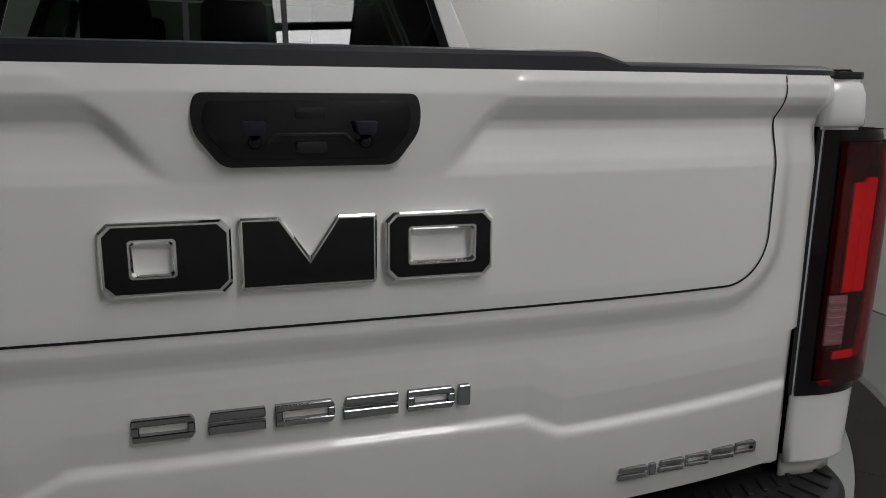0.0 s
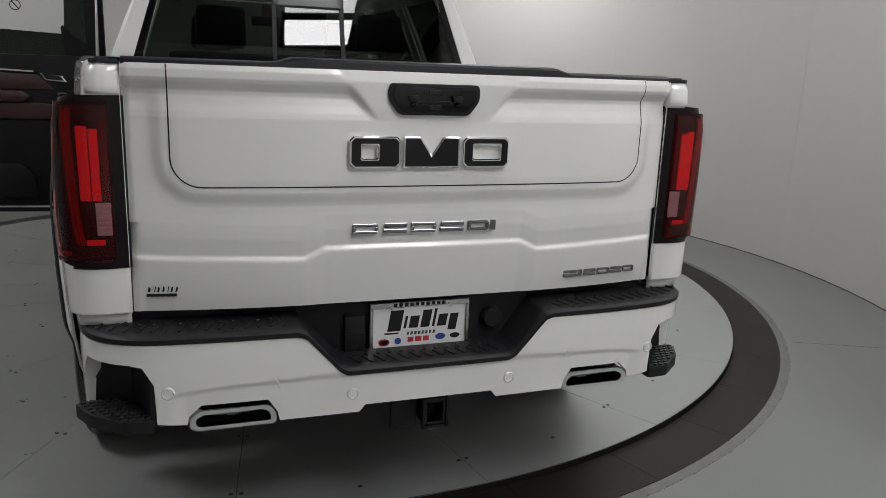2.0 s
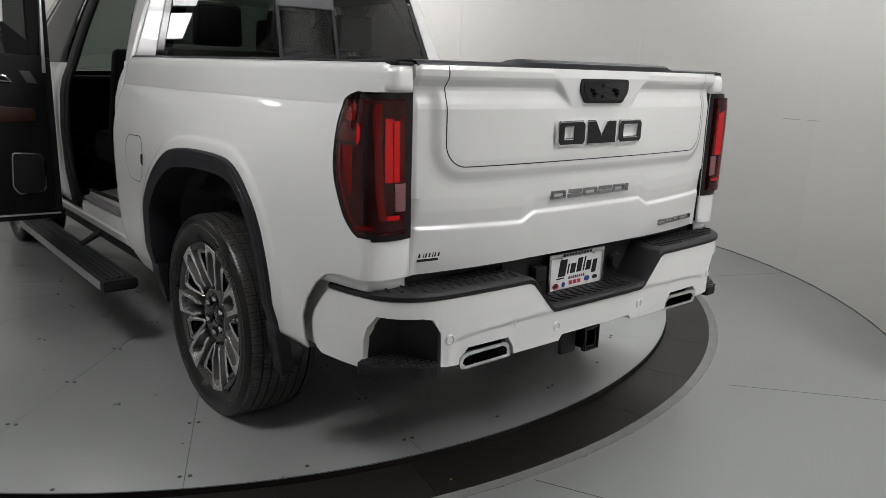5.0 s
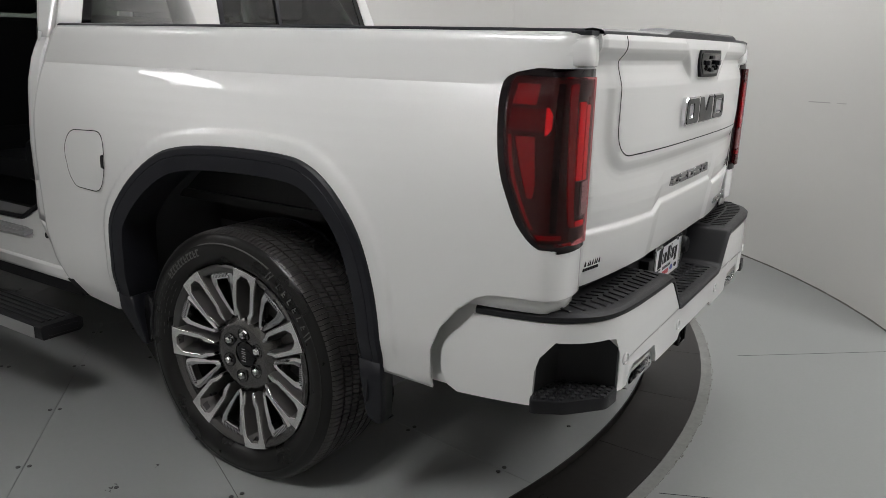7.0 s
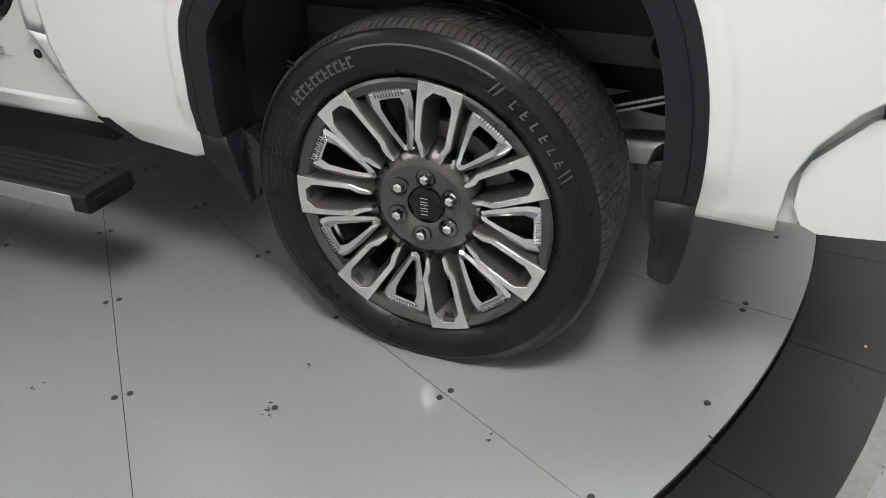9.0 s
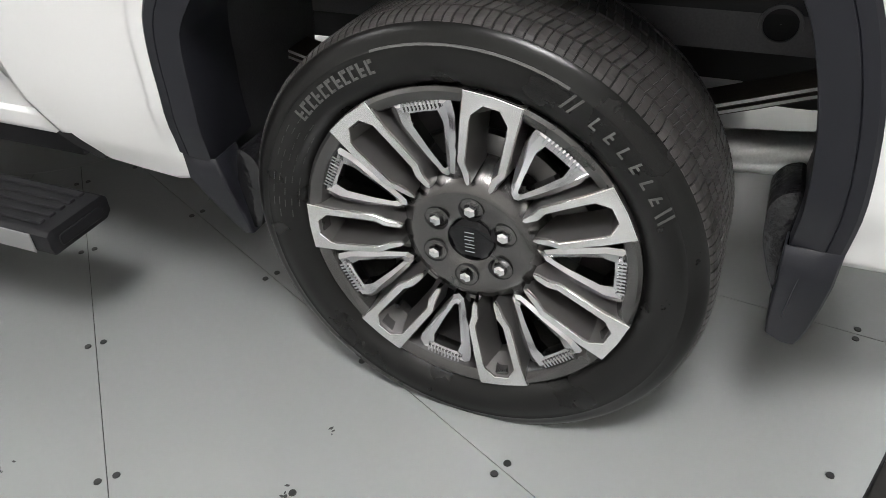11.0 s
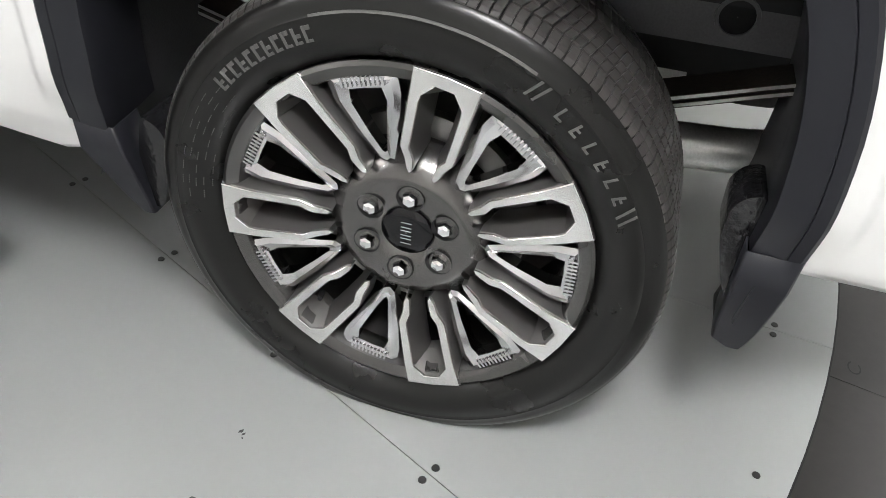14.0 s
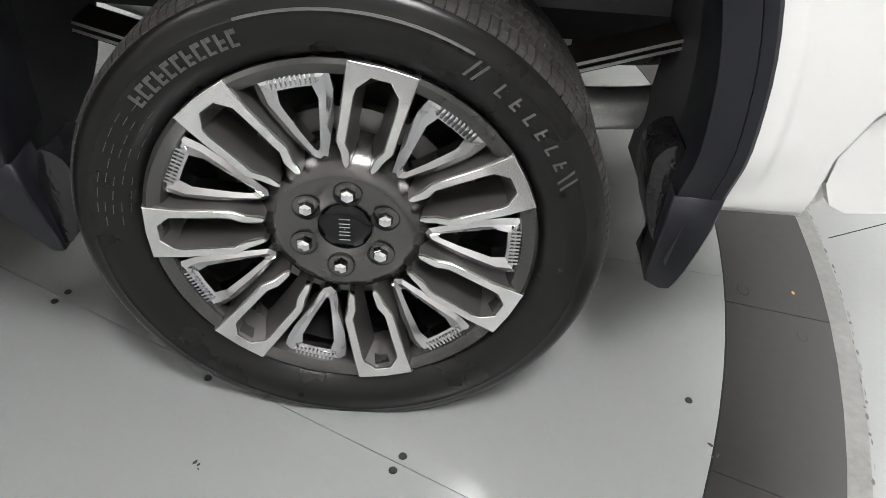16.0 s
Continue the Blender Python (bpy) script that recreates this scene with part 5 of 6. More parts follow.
def wheel(pose_m, fine=True):
    w = tagged(new("wheel"), "alloy wheel with seven split machined spokes")
    w.parent = truck
    w.matrix_local = pose_m
    tyre(w, fine)
    bm = lathe([(0.10, 0.262), (0.02, 0.266), (-0.02, 0.274), (-0.034, 0.280), (-0.040, 0.290), (-0.043, 0.298), (-0.039, 0.3045), (-0.030, 0.3055), (-0.018, 0.300), (0.0, 0.297)], (0, 0, 0), n=120)
    bmesh.ops.recalc_face_normals(bm, faces=bm.faces)
    part("rim", bm, RIM_DARK, w, "graphite rim with a thin bright lip", sharp=25)
    part("barrel", lathe([(0.01, 0.270), (0.20, 0.270), (0.21, 0.10)], (0, 0, 0), n=64), BARREL, w)
    for k in range(7):
        spoke_parts(w, radians(11.5 + 360 / 7 * k))
        window_parts(w, radians(11.5 + 360 / 7 * (k + 0.5)))
    bm = lathe([(0.050, 0.150), (0.020, 0.140), (0.003, 0.127), (-0.009, 0.112), (-0.013, 0.100), (-0.012, 0.092), (-0.008, 0.062), (-0.002, 0.048), (0.0, 0.0445), (0.01, 0.0445)], (0, 0, 0), n=84)
    bmesh.ops.recalc_face_normals(bm, faces=bm.faces)
    hub = part("hub", bm, GRAPHITE, w, sharp=40)
    bm = lathe([(0.01, 0.0435), (-0.001, 0.0435), (-0.004, 0.040), (-0.0065, 0.025), (-0.007, 0.001)], (0, 0, 0), n=48)
    bmesh.ops.recalc_face_normals(bm, faces=bm.faces)
    cap = part("centre_cap", bm, GLOSS, w, "glossy black centre cap")
    for y0 in (-0.021, -0.0055, 0.010):
        part("cap_mark", prism([(-0.0072, -0.009, -y0), (-0.0072, 0.009, -y0), (-0.0072, 0.009, -y0 - 0.002), (-0.0072, -0.009, -y0 - 0.002)], (-0.0008, 0, 0)), MACHINED, w, smooth=False)
        part("cap_mark", prism([(-0.0072, -0.009, -y0 - 0.009), (-0.0072, 0.009, -y0 - 0.009), (-0.0072, 0.009, -y0 - 0.011), (-0.0072, -0.009, -y0 - 0.011)], (-0.0008, 0, 0)), MACHINED, w, smooth=False)
    for k in range(6):
        t = radians(5 + 60 * k)
        c = wheel_point(0.0715, t, 0.0)
        cup = lathe([(-0.0135, 0.0225), (-0.010, 0.0205), (0.012, 0.0185)], c, n=20)
        part("lug_pocket", cup, VOID, w)
        nut = lathe([(0.012, 0.0135), (-0.014, 0.0135), (-0.020, 0.0108), (-0.022, 0.005), (-0.022, 0.0005)], c, n=6)
        bmesh.ops.recalc_face_normals(nut, faces=nut.faces)
        part("lug_nut", nut, CHROME, w, "chrome lug nut", smooth=False)
    t = radians(13 + 360 / 7 * 4)
    part("valve", tube([wheel_point(0.235, t + 0.03, 0.0), wheel_point(0.228, t + 0.03, 0.026)], 0.0045), VOID, w)
    bm = lathe([(0.055, 0.03), (0.055, 0.185), (0.065, 0.188), (0.075, 0.185), (0.075, 0.03)], (0, 0, 0), n=64)
    part("brake_disc", bm, DISC, w)
    part("caliper", join(*[prism([wheel_point(r, radians(a), -0.035) for r, a in ((0.12, 55), (0.2, 50), (0.215, 70), (0.2, 92), (0.12, 88))], (0.1, 0, 0), bevel=0.01)]), BARREL, w)
    return w


HUB = (-0.962, 1.108, 0.388)
wheel(pose(*HUB))
wheel(pose(0.962, 1.108, 0.388, 0, 0, 180), fine=False)
for sx, rz in ((-0.962, 0), (0.962, 180)):
    wheel(pose(sx, 4.85, 0.388, 0, 0, rz), fine=False)

# ---- wheel wells, flaps, underside ----
RUSTY = material("rust_speckled_steel", (0.035, 0.028, 0.022), rough=0.7, grain=0.6, grain_scale=160, blotch=0.4, blotch_scale=40, bump=0.3)
WELL = material("wheel_well_plastic", (0.085, 0.085, 0.09), rough=0.45, spec=0.4, bump=0.25, grain=0.25, grain_scale=250, blotch=0.25, blotch_scale=9)
for s in (-1, 1):
    pts = [p for p in dense(ARCH, 0.05)]
    rows = []
    for p in pts:
        q = Vector((1.08, 0.6)) + (p - Vector((1.08, 0.6))) * 0.93
        rows.append([(s * x, q.x, max(q.y, 0.36) if q.y < 0.36 else q.y) for x in (0.99, 0.80, 0.62)])
    part("wheel_liner", grid_mesh(rows), WELL, truck)
    part("inner_wall", prism([(s * 0.615, y, z) for y, z in ((0.5, 0.64), (1.65, 0.64), (1.62, 0.9), (1.35, 1.05), (0.8, 1.05), (0.6, 0.95))], (-s * 0.01, 0, 0)), WELL, truck)
    part("liner_boss", lathe([(0.0, 0.036), (s * 0.008, 0.035), (s * 0.008, 0.029), (s * 0.002, 0.0285)], (s * 0.617, 0.679, 0.693), n=24), WELL, truck)
    part("boss_hole", lathe([(s * 0.0015, 0.0285), (s * 0.0015, 0.001)], (s * 0.617, 0.679, 0.693), n=24), VOID, truck)
    part("shock_tube", tube([(s * 0.54, 0.92, 0.44), (s * 0.52, 0.84, 0.72)], 0.028, 12), WELL, truck)
    part("frame_rail", box(min(s * 0.46, s * 0.56), max(s * 0.46, s * 0.56), 0.16, 5.6, 0.56, 0.70, 0.01), BLACK, truck)
    arc = [(0.53, 0.662), (0.617, 0.634), (0.69, 0.609), (0.766, 0.584), (0.86, 0.552), (0.98, 0.512), (1.08, 0.495), (1.2, 0.503), (1.4, 0.545), (1.72, 0.63)]
    for k in range(2):
        dz = -0.0135 * k
        side = [(y, z + dz) for y, z in arc] + [(y, z + dz - 0.009) for y, z in reversed(arc)]
        leaf = part("leaf_spring", prism([(s * 0.650, y, z) for y, z in side], (s * 0.074, 0, 0)), RUSTY, truck, "rust-speckled leaf spring with bright edges", smooth=False)
        edge = [(y, z + dz - 0.001) for y, z in arc] + [(y, z + dz - 0.0065) for y, z in reversed(arc)]
        part("leaf_edge", prism([(s * 0.7245, y, z) for y, z in edge], (s * 0.001, 0, 0)), STEEL, leaf, smooth=False)
    part("axle_clamp", box(min(s * 0.635, s * 0.74), max(s * 0.635, s * 0.74), 1.03, 1.18, 0.43, 0.53, 0.008), BLACK, truck)
    part("shackle", box(min(s * 0.645, s * 0.73), max(s * 0.645, s * 0.73), 0.50, 0.545, 0.64, 0.72, 0.008), BLACK, truck)
    # flaps before and behind the wheel
    for name, label, table in (("mud_flap", "charcoal plastic mud flap", ((0.512, 0.540, 0.618, 0.9945), (0.45, 0.541, 0.6175, 0.988), (0.40, 0.546, 0.6165, 0.979), (0.35, 0.553, 0.615, 0.970), (0.322, 0.559, 0.612, 0.964), (0.308, 0.564, 0.590, 0.961))),
                               ("front_flap", "charcoal plastic front flap", ((0.512, 1.641, 1.566, 1.040), (0.46, 1.645, 1.560, 1.034), (0.41, 1.617, 1.554, 1.024), (0.37, 1.594, 1.549, 1.016), (0.336, 1.569, 1.545, 1.010)))):
        rows = []
        for z, yo, yi, x in table:
            g = 1 if yi > yo else -1
            rows.append([(s * q, y, z) for q, y in ((x - 0.05, yo), (x - 0.004, yo), (x, yo + g * 0.004), (x + 0.001, (yo + yi) / 2), (x, yi - g * 0.004), (x - 0.0025, yi - g * 0.001), (x - 0.006, yi), (x - 0.07, yi - g * 0.004))])
        rows.append([(s * (x - 0.06), y, z + 0.002) for _, y, z in rows[-1]])
        bm = grid_mesh(rows)
        bmesh.ops.recalc_face_normals(bm, faces=bm.faces)
        ob = part(name, bm, TRIM, truck, label, sharp=28)
        so = ob.modifiers.new("thickness", "SOLIDIFY")
        so.thickness, so.offset = 0.003, -1
FLAP = material("scuffed_gloss_plastic", (0.010, 0.010, 0.011), rough=0.16, spec=0.6, bump=1.0, grain=0.4, grain_scale=70, blotch=0.3, blotch_scale=30)
for s in (-1, 1):
    outline = rounded([(0.606, 0.580), (0.634, 0.572), (0.650, 0.548), (0.647, 0.490), (0.630, 0.433), (0.603, 0.372), (0.612, 0.322), (0.594, 0.316), (0.585, 0.360), (0.596, 0.450)], 0.012)
    part("flap_inner", prism([(s * 0.956, y, z) for y, z in outline], (-s * 0.09, 0, 0), bevel=0.006), FLAP, truck, "glossy black textured inner flap")
    outline = rounded([(1.545, 0.520), (1.515, 0.505), (1.500, 0.470), (1.510, 0.400), (1.535, 0.345), (1.552, 0.345), (1.560, 0.450)], 0.010)
    part("flap_inner", prism([(s * 1.000, y, z) for y, z in outline], (-s * 0.09, 0, 0), bevel=0.006), FLAP, truck, "glossy black textured inner flap")
part("heat_shield", prism([(-0.50, y, z) for y, z in ((0.725, 0.60), (1.0, 0.60), (1.0, 0.50), (0.722, 0.515))], (0.006, 0, 0)), STEEL, truck, "dull grey heat shield")
part("axle", tube([(-0.86, 1.108, 0.388), (0.86, 1.108, 0.388)], 0.05, 16), BLACK, truck)
bm = bmesh.new()
bmesh.ops.create_uvsphere(bm, u_segments=20, v_segments=12, radius=0.16, matrix=Matrix.Translation((0.05, 1.12, 0.39)))
part("differential", bm, BLACK, truck)
for s in (-1, 1):
    part("rocker_pan", box(min(s * 0.60, s * 0.955), max(s * 0.60, s * 0.955), 2.0, 4.3, 0.40, 0.47, 0.01), BLACK, truck)
part("underbody", box(-0.62, 0.62, 0.22, 5.6, 0.71, 0.80), BLACK, truck)
part("fuel_tank", box(-0.55, -0.15, 1.9, 3.4, 0.36, 0.6, 0.03), BLACK, truck)
part("exhaust_pipe", tube([(-0.545, 0.10, 0.488), (-0.56, 0.30, 0.485), (-0.60, 0.48, 0.470), (-0.61, 0.62, 0.455), (-0.61, 0.95, 0.43), (-0.55, 1.25, 0.50), (-0.4, 1.7, 0.55)], 0.041, 16), STEEL, truck, "dull steel exhaust pipe")
part("exhaust_pipe", tube([(0.545, 0.10, 0.488), (0.545, 0.35, 0.485), (0.56, 0.75, 0.50), (0.45, 1.3, 0.62)], 0.036, 16), STEEL, truck, "dull steel exhaust pipe")
bm = lathe([(-0.11, 0.2), (-0.12, 0.3), (-0.10, 0.37), (-0.05, 0.395), (0.05, 0.395), (0.10, 0.37), (0.12, 0.3), (0.11, 0.2)], (0, 0, 0), n=64)
bmesh.ops.transform(bm, matrix=Matrix.Translation((0.0, 0.62, 0.535)) @ Matrix.Rotation(radians(90), 4, "Y"), verts=bm.verts)
part("spare_tyre", bm, RUBBER, truck, "spare tyre slung under the bed")

# fuel door
def fuel_door():
    c = rounded([(1.632, 1.068), (1.808, 1.062), (1.85, 1.0), (1.83, 0.905), (1.80, 0.868), (1.66, 0.862), (1.625, 0.95)], 0.04, 5)
    lift = lambda y, z, l: (-(side_x(y, z) + l), y, z)
    m = Vector((sum(p[0] for p in c) / len(c), sum(p[1] for p in c) / len(c)))
    def fan(scale, l):
        rows = []
        for f in (scale, scale * 0.66, scale * 0.33, 0.02):
            rows.append([lift(*(m + (Vector(p) - m) * f), l) for p in c])
        return grid_mesh(rows, closed=True)
    d = part("fuel_door", fan(0.98, 0.0062), PAINT, truck)
    rows = [[lift(*(m + (Vector(p) - m) * f), 0.0068) for p in c] for f in (1.012, 0.985)]
    part("door_gap", grid_mesh(rows, closed=True), VOID, d)
    part("finger_notch", prism([lift(y, z, 0.004) for y, z in ((1.632, 0.945), (1.645, 0.95), (1.648, 0.97), (1.645, 0.988), (1.632, 0.992))], (-0.004, 0, 0)), VOID, d)


fuel_door()

# ---- cab ----
LEATHER = material("black_leather", (0.007, 0.007, 0.008), rough=0.5, spec=0.2, bump=0.2, grain=0.1, grain_scale=300)
BROWN = material("brown_trim", (0.036, 0.0122, 0.007), rough=0.4, bump=0.15, grain=0.1, grain_scale=250)
SLIDER = material("slider_rail_grey", (0.09, 0.09, 0.095), rough=0.35, metal=0.3, blotch=0.04)
PAPER = material("white_paper", (0.75, 0.75, 0.74), rough=0.7, blotch=0.02)
JAMB = material("door_jamb_paint", (0.66, 0.66, 0.65), rough=0.35, coat=0.6, blotch=0.02)
CAB = [(0.42, 0.93), (0.46, 0.965), (0.55, 0.99), (0.75, 1.015), (1.0, 1.022), (1.2, 1.01), (1.30, 0.985), (1.36, 0.955), (1.42, 0.935), (1.60, 0.865), (1.80, 0.775), (1.85, 0.735)]


def cab_x(z):
    return lerp_table(CAB, z)


def side_patch(name, s, corners, mat, parent, label="", n=6, m=14, thick=0.03, lift=0.0):
    """A panel of the cab's side between four (y, z) corners: bottom rear, bottom front, top front, top rear."""
    a, b, c, d = (Vector(p) for p in corners)
    rows = []
    for k in range(m + 1):
        l, r = a.lerp(d, k / m), b.lerp(c, k / m)
        rows.append([(s * (cab_x(q.y) + lift), q.x, q.y) for q in (l.lerp(r, j / n) for j in range(n + 1))])
    bm = grid_mesh(rows)
    bmesh.ops.recalc_face_normals(bm, faces=bm.faces)
    ob = part(name, bm, mat, parent, label, sharp=50)
    if thick:
        so = ob.modifiers.new("thickness", "SOLIDIFY")
        so.thickness, so.offset = thick, -1
    return ob


cab = tagged(new("cab"), "white crew cab with dark tinted glass")
cab.parent = truck
for s in (-1, 1):
    side_patch("sill", s, [(1.86, 0.442), (4.38, 0.42), (4.38, 0.502), (1.945, 0.502)], PAINT, cab)
    side_patch("rear_quarter", s, [(1.945, 0.502), (2.028, 0.502), (2.092, 0.589), (2.000, 0.571)], PAINT, cab, m=4)
    side_patch("rear_quarter", s, [(2.000, 0.571), (2.092, 0.589), (2.140, 0.696), (2.036, 0.68)], PAINT, cab, m=4)
    side_patch("rear_quarter", s, [(2.036, 0.68), (2.140, 0.696), (2.120, 0.85), (2.042, 0.85)], PAINT, cab, m=4)
    side_patch("rear_quarter", s, [(2.042, 0.85), (2.120, 0.85), (2.105, 1.36), (2.046, 1.36)], PAINT, cab)
    side_patch("rear_pillar", s, [(2.045, 1.36), (2.105, 1.36), (2.34, 1.84), (2.11, 1.84)], PAINT, cab)
    side_patch("roof_rail", s, [(2.11, 1.80), (3.9, 1.80), (3.85, 1.85), (2.12, 1.85)], PAINT, cab)
    side_patch("centre_pillar", s, [(3.04, 0.55), (3.16, 0.55), (3.14, 1.82), (3.04, 1.82)], BLACK if s < 0 else PAINT, cab)
    side_patch("front_door", s, [(3.165, 0.55), (4.30, 0.55), (4.30, 1.36), (3.165, 1.36)], PAINT, cab)
    side_patch("front_side_glass", s, [(3.17, 1.365), (4.26, 1.365), (3.85, 1.80), (3.15, 1.80)], GLASS, cab, thick=0.004)
    side_patch("front_pillar", s, [(4.26, 1.36), (4.42, 1.36), (3.95, 1.80), (3.85, 1.80)], PAINT, cab)
side_patch("rear_door", 1, [(2.165, 0.55), (3.035, 0.55), (3.035, 1.36), (2.13, 1.36)], PAINT, cab)
side_patch("rear_side_glass", 1, [(2.14, 1.365), (3.035, 1.365), (3.035, 1.80), (2.36, 1.80)], GLASS, cab, thick=0.004)
# roof
rows = []
for y, zc, zs in ((2.105, 1.845, 1.835), (2.14, 1.885, 1.85), (2.3, 1.905, 1.855), (3.0, 1.915, 1.858), (3.7, 1.90, 1.852), (3.9, 1.87, 1.84)):
    rows.append([(x, y, zs + (zc - zs) * (1 - (abs(x) / 0.74) ** 2.5)) for x in span(-0.74, 0.74, 15)])
bm = grid_mesh(rows)
bmesh.ops.recalc_face_normals(bm, faces=bm.faces)
roof = part("roof", bm, PAINT, cab)
so = roof.modifiers.new("thickness", "SOLIDIFY")
so.thickness, so.offset = 0.04, -1


def back_y(z):
    return lerp_table([(0.8, 2.01), (1.38, 2.02), (1.84, 2.105)], z)


def back_patch(name, corners, mat, parent, label="", thick=0.02, lift=0.0):
    a, b, c, d = (Vector(p) for p in corners)
    rows = []
    for k in range(9):
        l, r = a.lerp(d, k / 8), b.lerp(c, k / 8)
        row = []
        for j in range(13):
            q = l.lerp(r, j / 12)
            row.append((q.x, back_y(q.y) + 0.006 * (abs(q.x) / 0.85) ** 2.5 - lift, q.y))
        rows.append(row)
    ob = part(name, grid_mesh(rows), mat, parent, label)
    if thick:
        so = ob.modifiers.new("thickness", "SOLIDIFY")
        so.thickness, so.offset = thick, 0
    return ob


back_patch("back_panel", [(-0.98, 0.75), (0.98, 0.75), (0.93, 1.385), (-0.93, 1.385)], PAINT, cab)
back_patch("roof_header", [(-0.72, 1.80), (0.72, 1.80), (0.73, 1.845), (-0.73, 1.845)], PAINT, cab)
for s in (-1, 1):
    back_patch("back_pillar", [(s * 0.845, 1.385), (s * 0.935, 1.385), (s * 0.76, 1.84), (s * 0.715, 1.80)], PAINT, cab)
    back_patch("window_border", [(s * 0.805, 1.385), (s * 0.845, 1.385), (s * 0.715, 1.80), (s * 0.685, 1.80)], GLOSS, cab, thick=0.006, lift=0.004)
    back_patch("rear_glass", [(s * 0.185, 1.385), (s * 0.805, 1.385), (s * 0.685, 1.785), (s * 0.18, 1.785)], GLASS, cab, thick=0, lift=0.005)
    back_patch("slider_post", [(s * 0.165, 1.385), (s * 0.185, 1.385), (s * 0.18, 1.785), (s * 0.16, 1.785)], TRIM, cab, thick=0.01, lift=0.006)
back_patch("slider_glass", [(-0.165, 1.40), (0.165, 1.40), (0.16, 1.785), (-0.16, 1.785)], GLASS, cab, thick=0, lift=0.0)
back_patch("slider_rail", [(-0.175, 1.685), (0.175, 1.685), (0.175, 1.742), (-0.175, 1.742)], SLIDER, cab, "grey rail over the sliding pane", thick=0.008, lift=0.009)
back_patch("slider_rail", [(-0.175, 1.388), (0.175, 1.388), (0.175, 1.418), (-0.175, 1.418)], SLIDER, cab, thick=0.008, lift=0.009)
back_patch("window_head", [(-0.69, 1.78), (0.69, 1.78), (0.685, 1.805), (-0.685, 1.805)], GLOSS, cab, thick=0.006, lift=0.006)
part("high_brake_lamp", box(-0.16, 0.16, 2.075, 2.11, 1.808, 1.832, 0.005), LAMP_BLACK, cab)
# windscreen, bonnet, nose
part("windscreen", grid_mesh([[(x, y + 0.12 * (1 - (x / w) ** 2), z) for x in span(-w, w, 9)] for y, z, w in ((4.42, 1.30, 0.9), (4.18, 1.55, 0.82), (3.9, 1.83, 0.72))]), GLASS, cab)
rows = []
for y, z, w in ((4.40, 1.30, 0.93), (4.8, 1.33, 0.97), (5.4, 1.30, 0.98), (5.62, 1.22, 0.95), (5.70, 1.05, 0.93), (5.72, 0.6, 0.93), (5.66, 0.45, 0.9)):
    rows.append([(x, y, z - 0.10 * (abs(x) / w) ** 4) for x in span(-w, w, 13)])
part("bonnet", grid_mesh(rows), PAINT, truck)
for s in (-1, 1):
    part("front_wing", prism([(s * 0.98, y, z) for y, z in ((4.39, 0.45), (4.42, 0.75), (4.55, 0.95), (4.85, 1.02), (5.15, 0.95), (5.3, 0.75), (5.35, 0.5), (5.68, 0.5), (5.70, 1.05), (5.6, 1.2), (5.3, 1.25), (4.39, 1.26))], (-s * 0.04, 0, 0), bevel=0.01), PAINT, truck)
part("firewall", box(-0.92, 0.92, 4.3, 4.36, 0.5, 1.3), VOID, cab)

# inside the cab
part("cab_floor", box(-0.93, 0.93, 2.05, 4.3, 0.5, 0.56), LEATHER, cab)
part("dashboard", box(-0.85, 0.85, 4.0, 4.3, 0.9, 1.27, 0.05, 3), LEATHER, cab)
part("mirror", box(-0.12, 0.13, 3.86, 3.90, 1.66, 1.73, 0.015), VOID, cab)
part("mirror_stem", box(-0.04, 0.05, 3.88, 3.95, 1.72, 1.82, 0.01), VOID, cab)


def seat(x, y, w, bench=False):
    part("seat_cushion", box(x - w / 2, x + w / 2, y + 0.12, y + 0.58, 0.72, 0.92, 0.05, 3), LEATHER, cab)
    part("seat_back", prism([(x - w / 2, y + 0.16, 0.86), (x - w / 2 + 0.02, y, 1.45), (x + w / 2 - 0.02, y, 1.45), (x + w / 2, y + 0.16, 0.86)], (0, 0.12, 0), bevel=0.04, segs=3), LEATHER, cab)
    for hx in ((x,) if not bench else (x - 0.42, x, x + 0.42)):
        part("headrest", prism([(hx - 0.13, y + 0.02, 1.47), (hx - 0.12, y, 1.68), (hx + 0.12, y, 1.68), (hx + 0.13, y + 0.02, 1.47)], (0, 0.09, 0), bevel=0.035, segs=3), LEATHER, cab)


seat(0.0, 2.2, 1.4, bench=True)
seat(-0.42, 3.2, 0.52)
seat(0.42, 3.2, 0.52)

# door opening: stepped jamb with a drain plug, scuff plate on the inner sill
SCUFF = material("sill_scuff_plate", (0.33, 0.33, 0.33), rough=0.35, metal=0.3, grain=0.05)
jamb = rounded([(2.09, 1.40), (2.118, 1.25), (2.122, 0.95), (2.15, 0.78), (2.20, 0.645), (2.30, 0.585), (2.60, 0.575), (3.05, 0.575), (3.05, 0.49), (2.0, 0.49)], 0.04, 5)
part("door_jamb", prism([(-0.962, y, z) for y, z in jamb], (0.05, 0, 0), bevel=0.006), JAMB, cab)
jamb2 = rounded([(2.09, 1.42), (2.150, 1.25), (2.165, 0.98), (2.21, 0.82), (2.29, 0.70), (2.42, 0.635), (3.05, 0.622), (3.05, 0.53), (2.06, 0.53)], 0.06, 5)
part("door_jamb", prism([(-0.920, y, z) for y, z in jamb2], (0.05, 0, 0), bevel=0.006), JAMB, cab)
part("door_seal", tube([(-0.915, y, z) for y, z in ((2.165, 1.40), (2.172, 1.0), (2.22, 0.83), (2.30, 0.715), (2.43, 0.648), (3.03, 0.634))], 0.010, 8), BLACK, cab, "black rubber door seal")
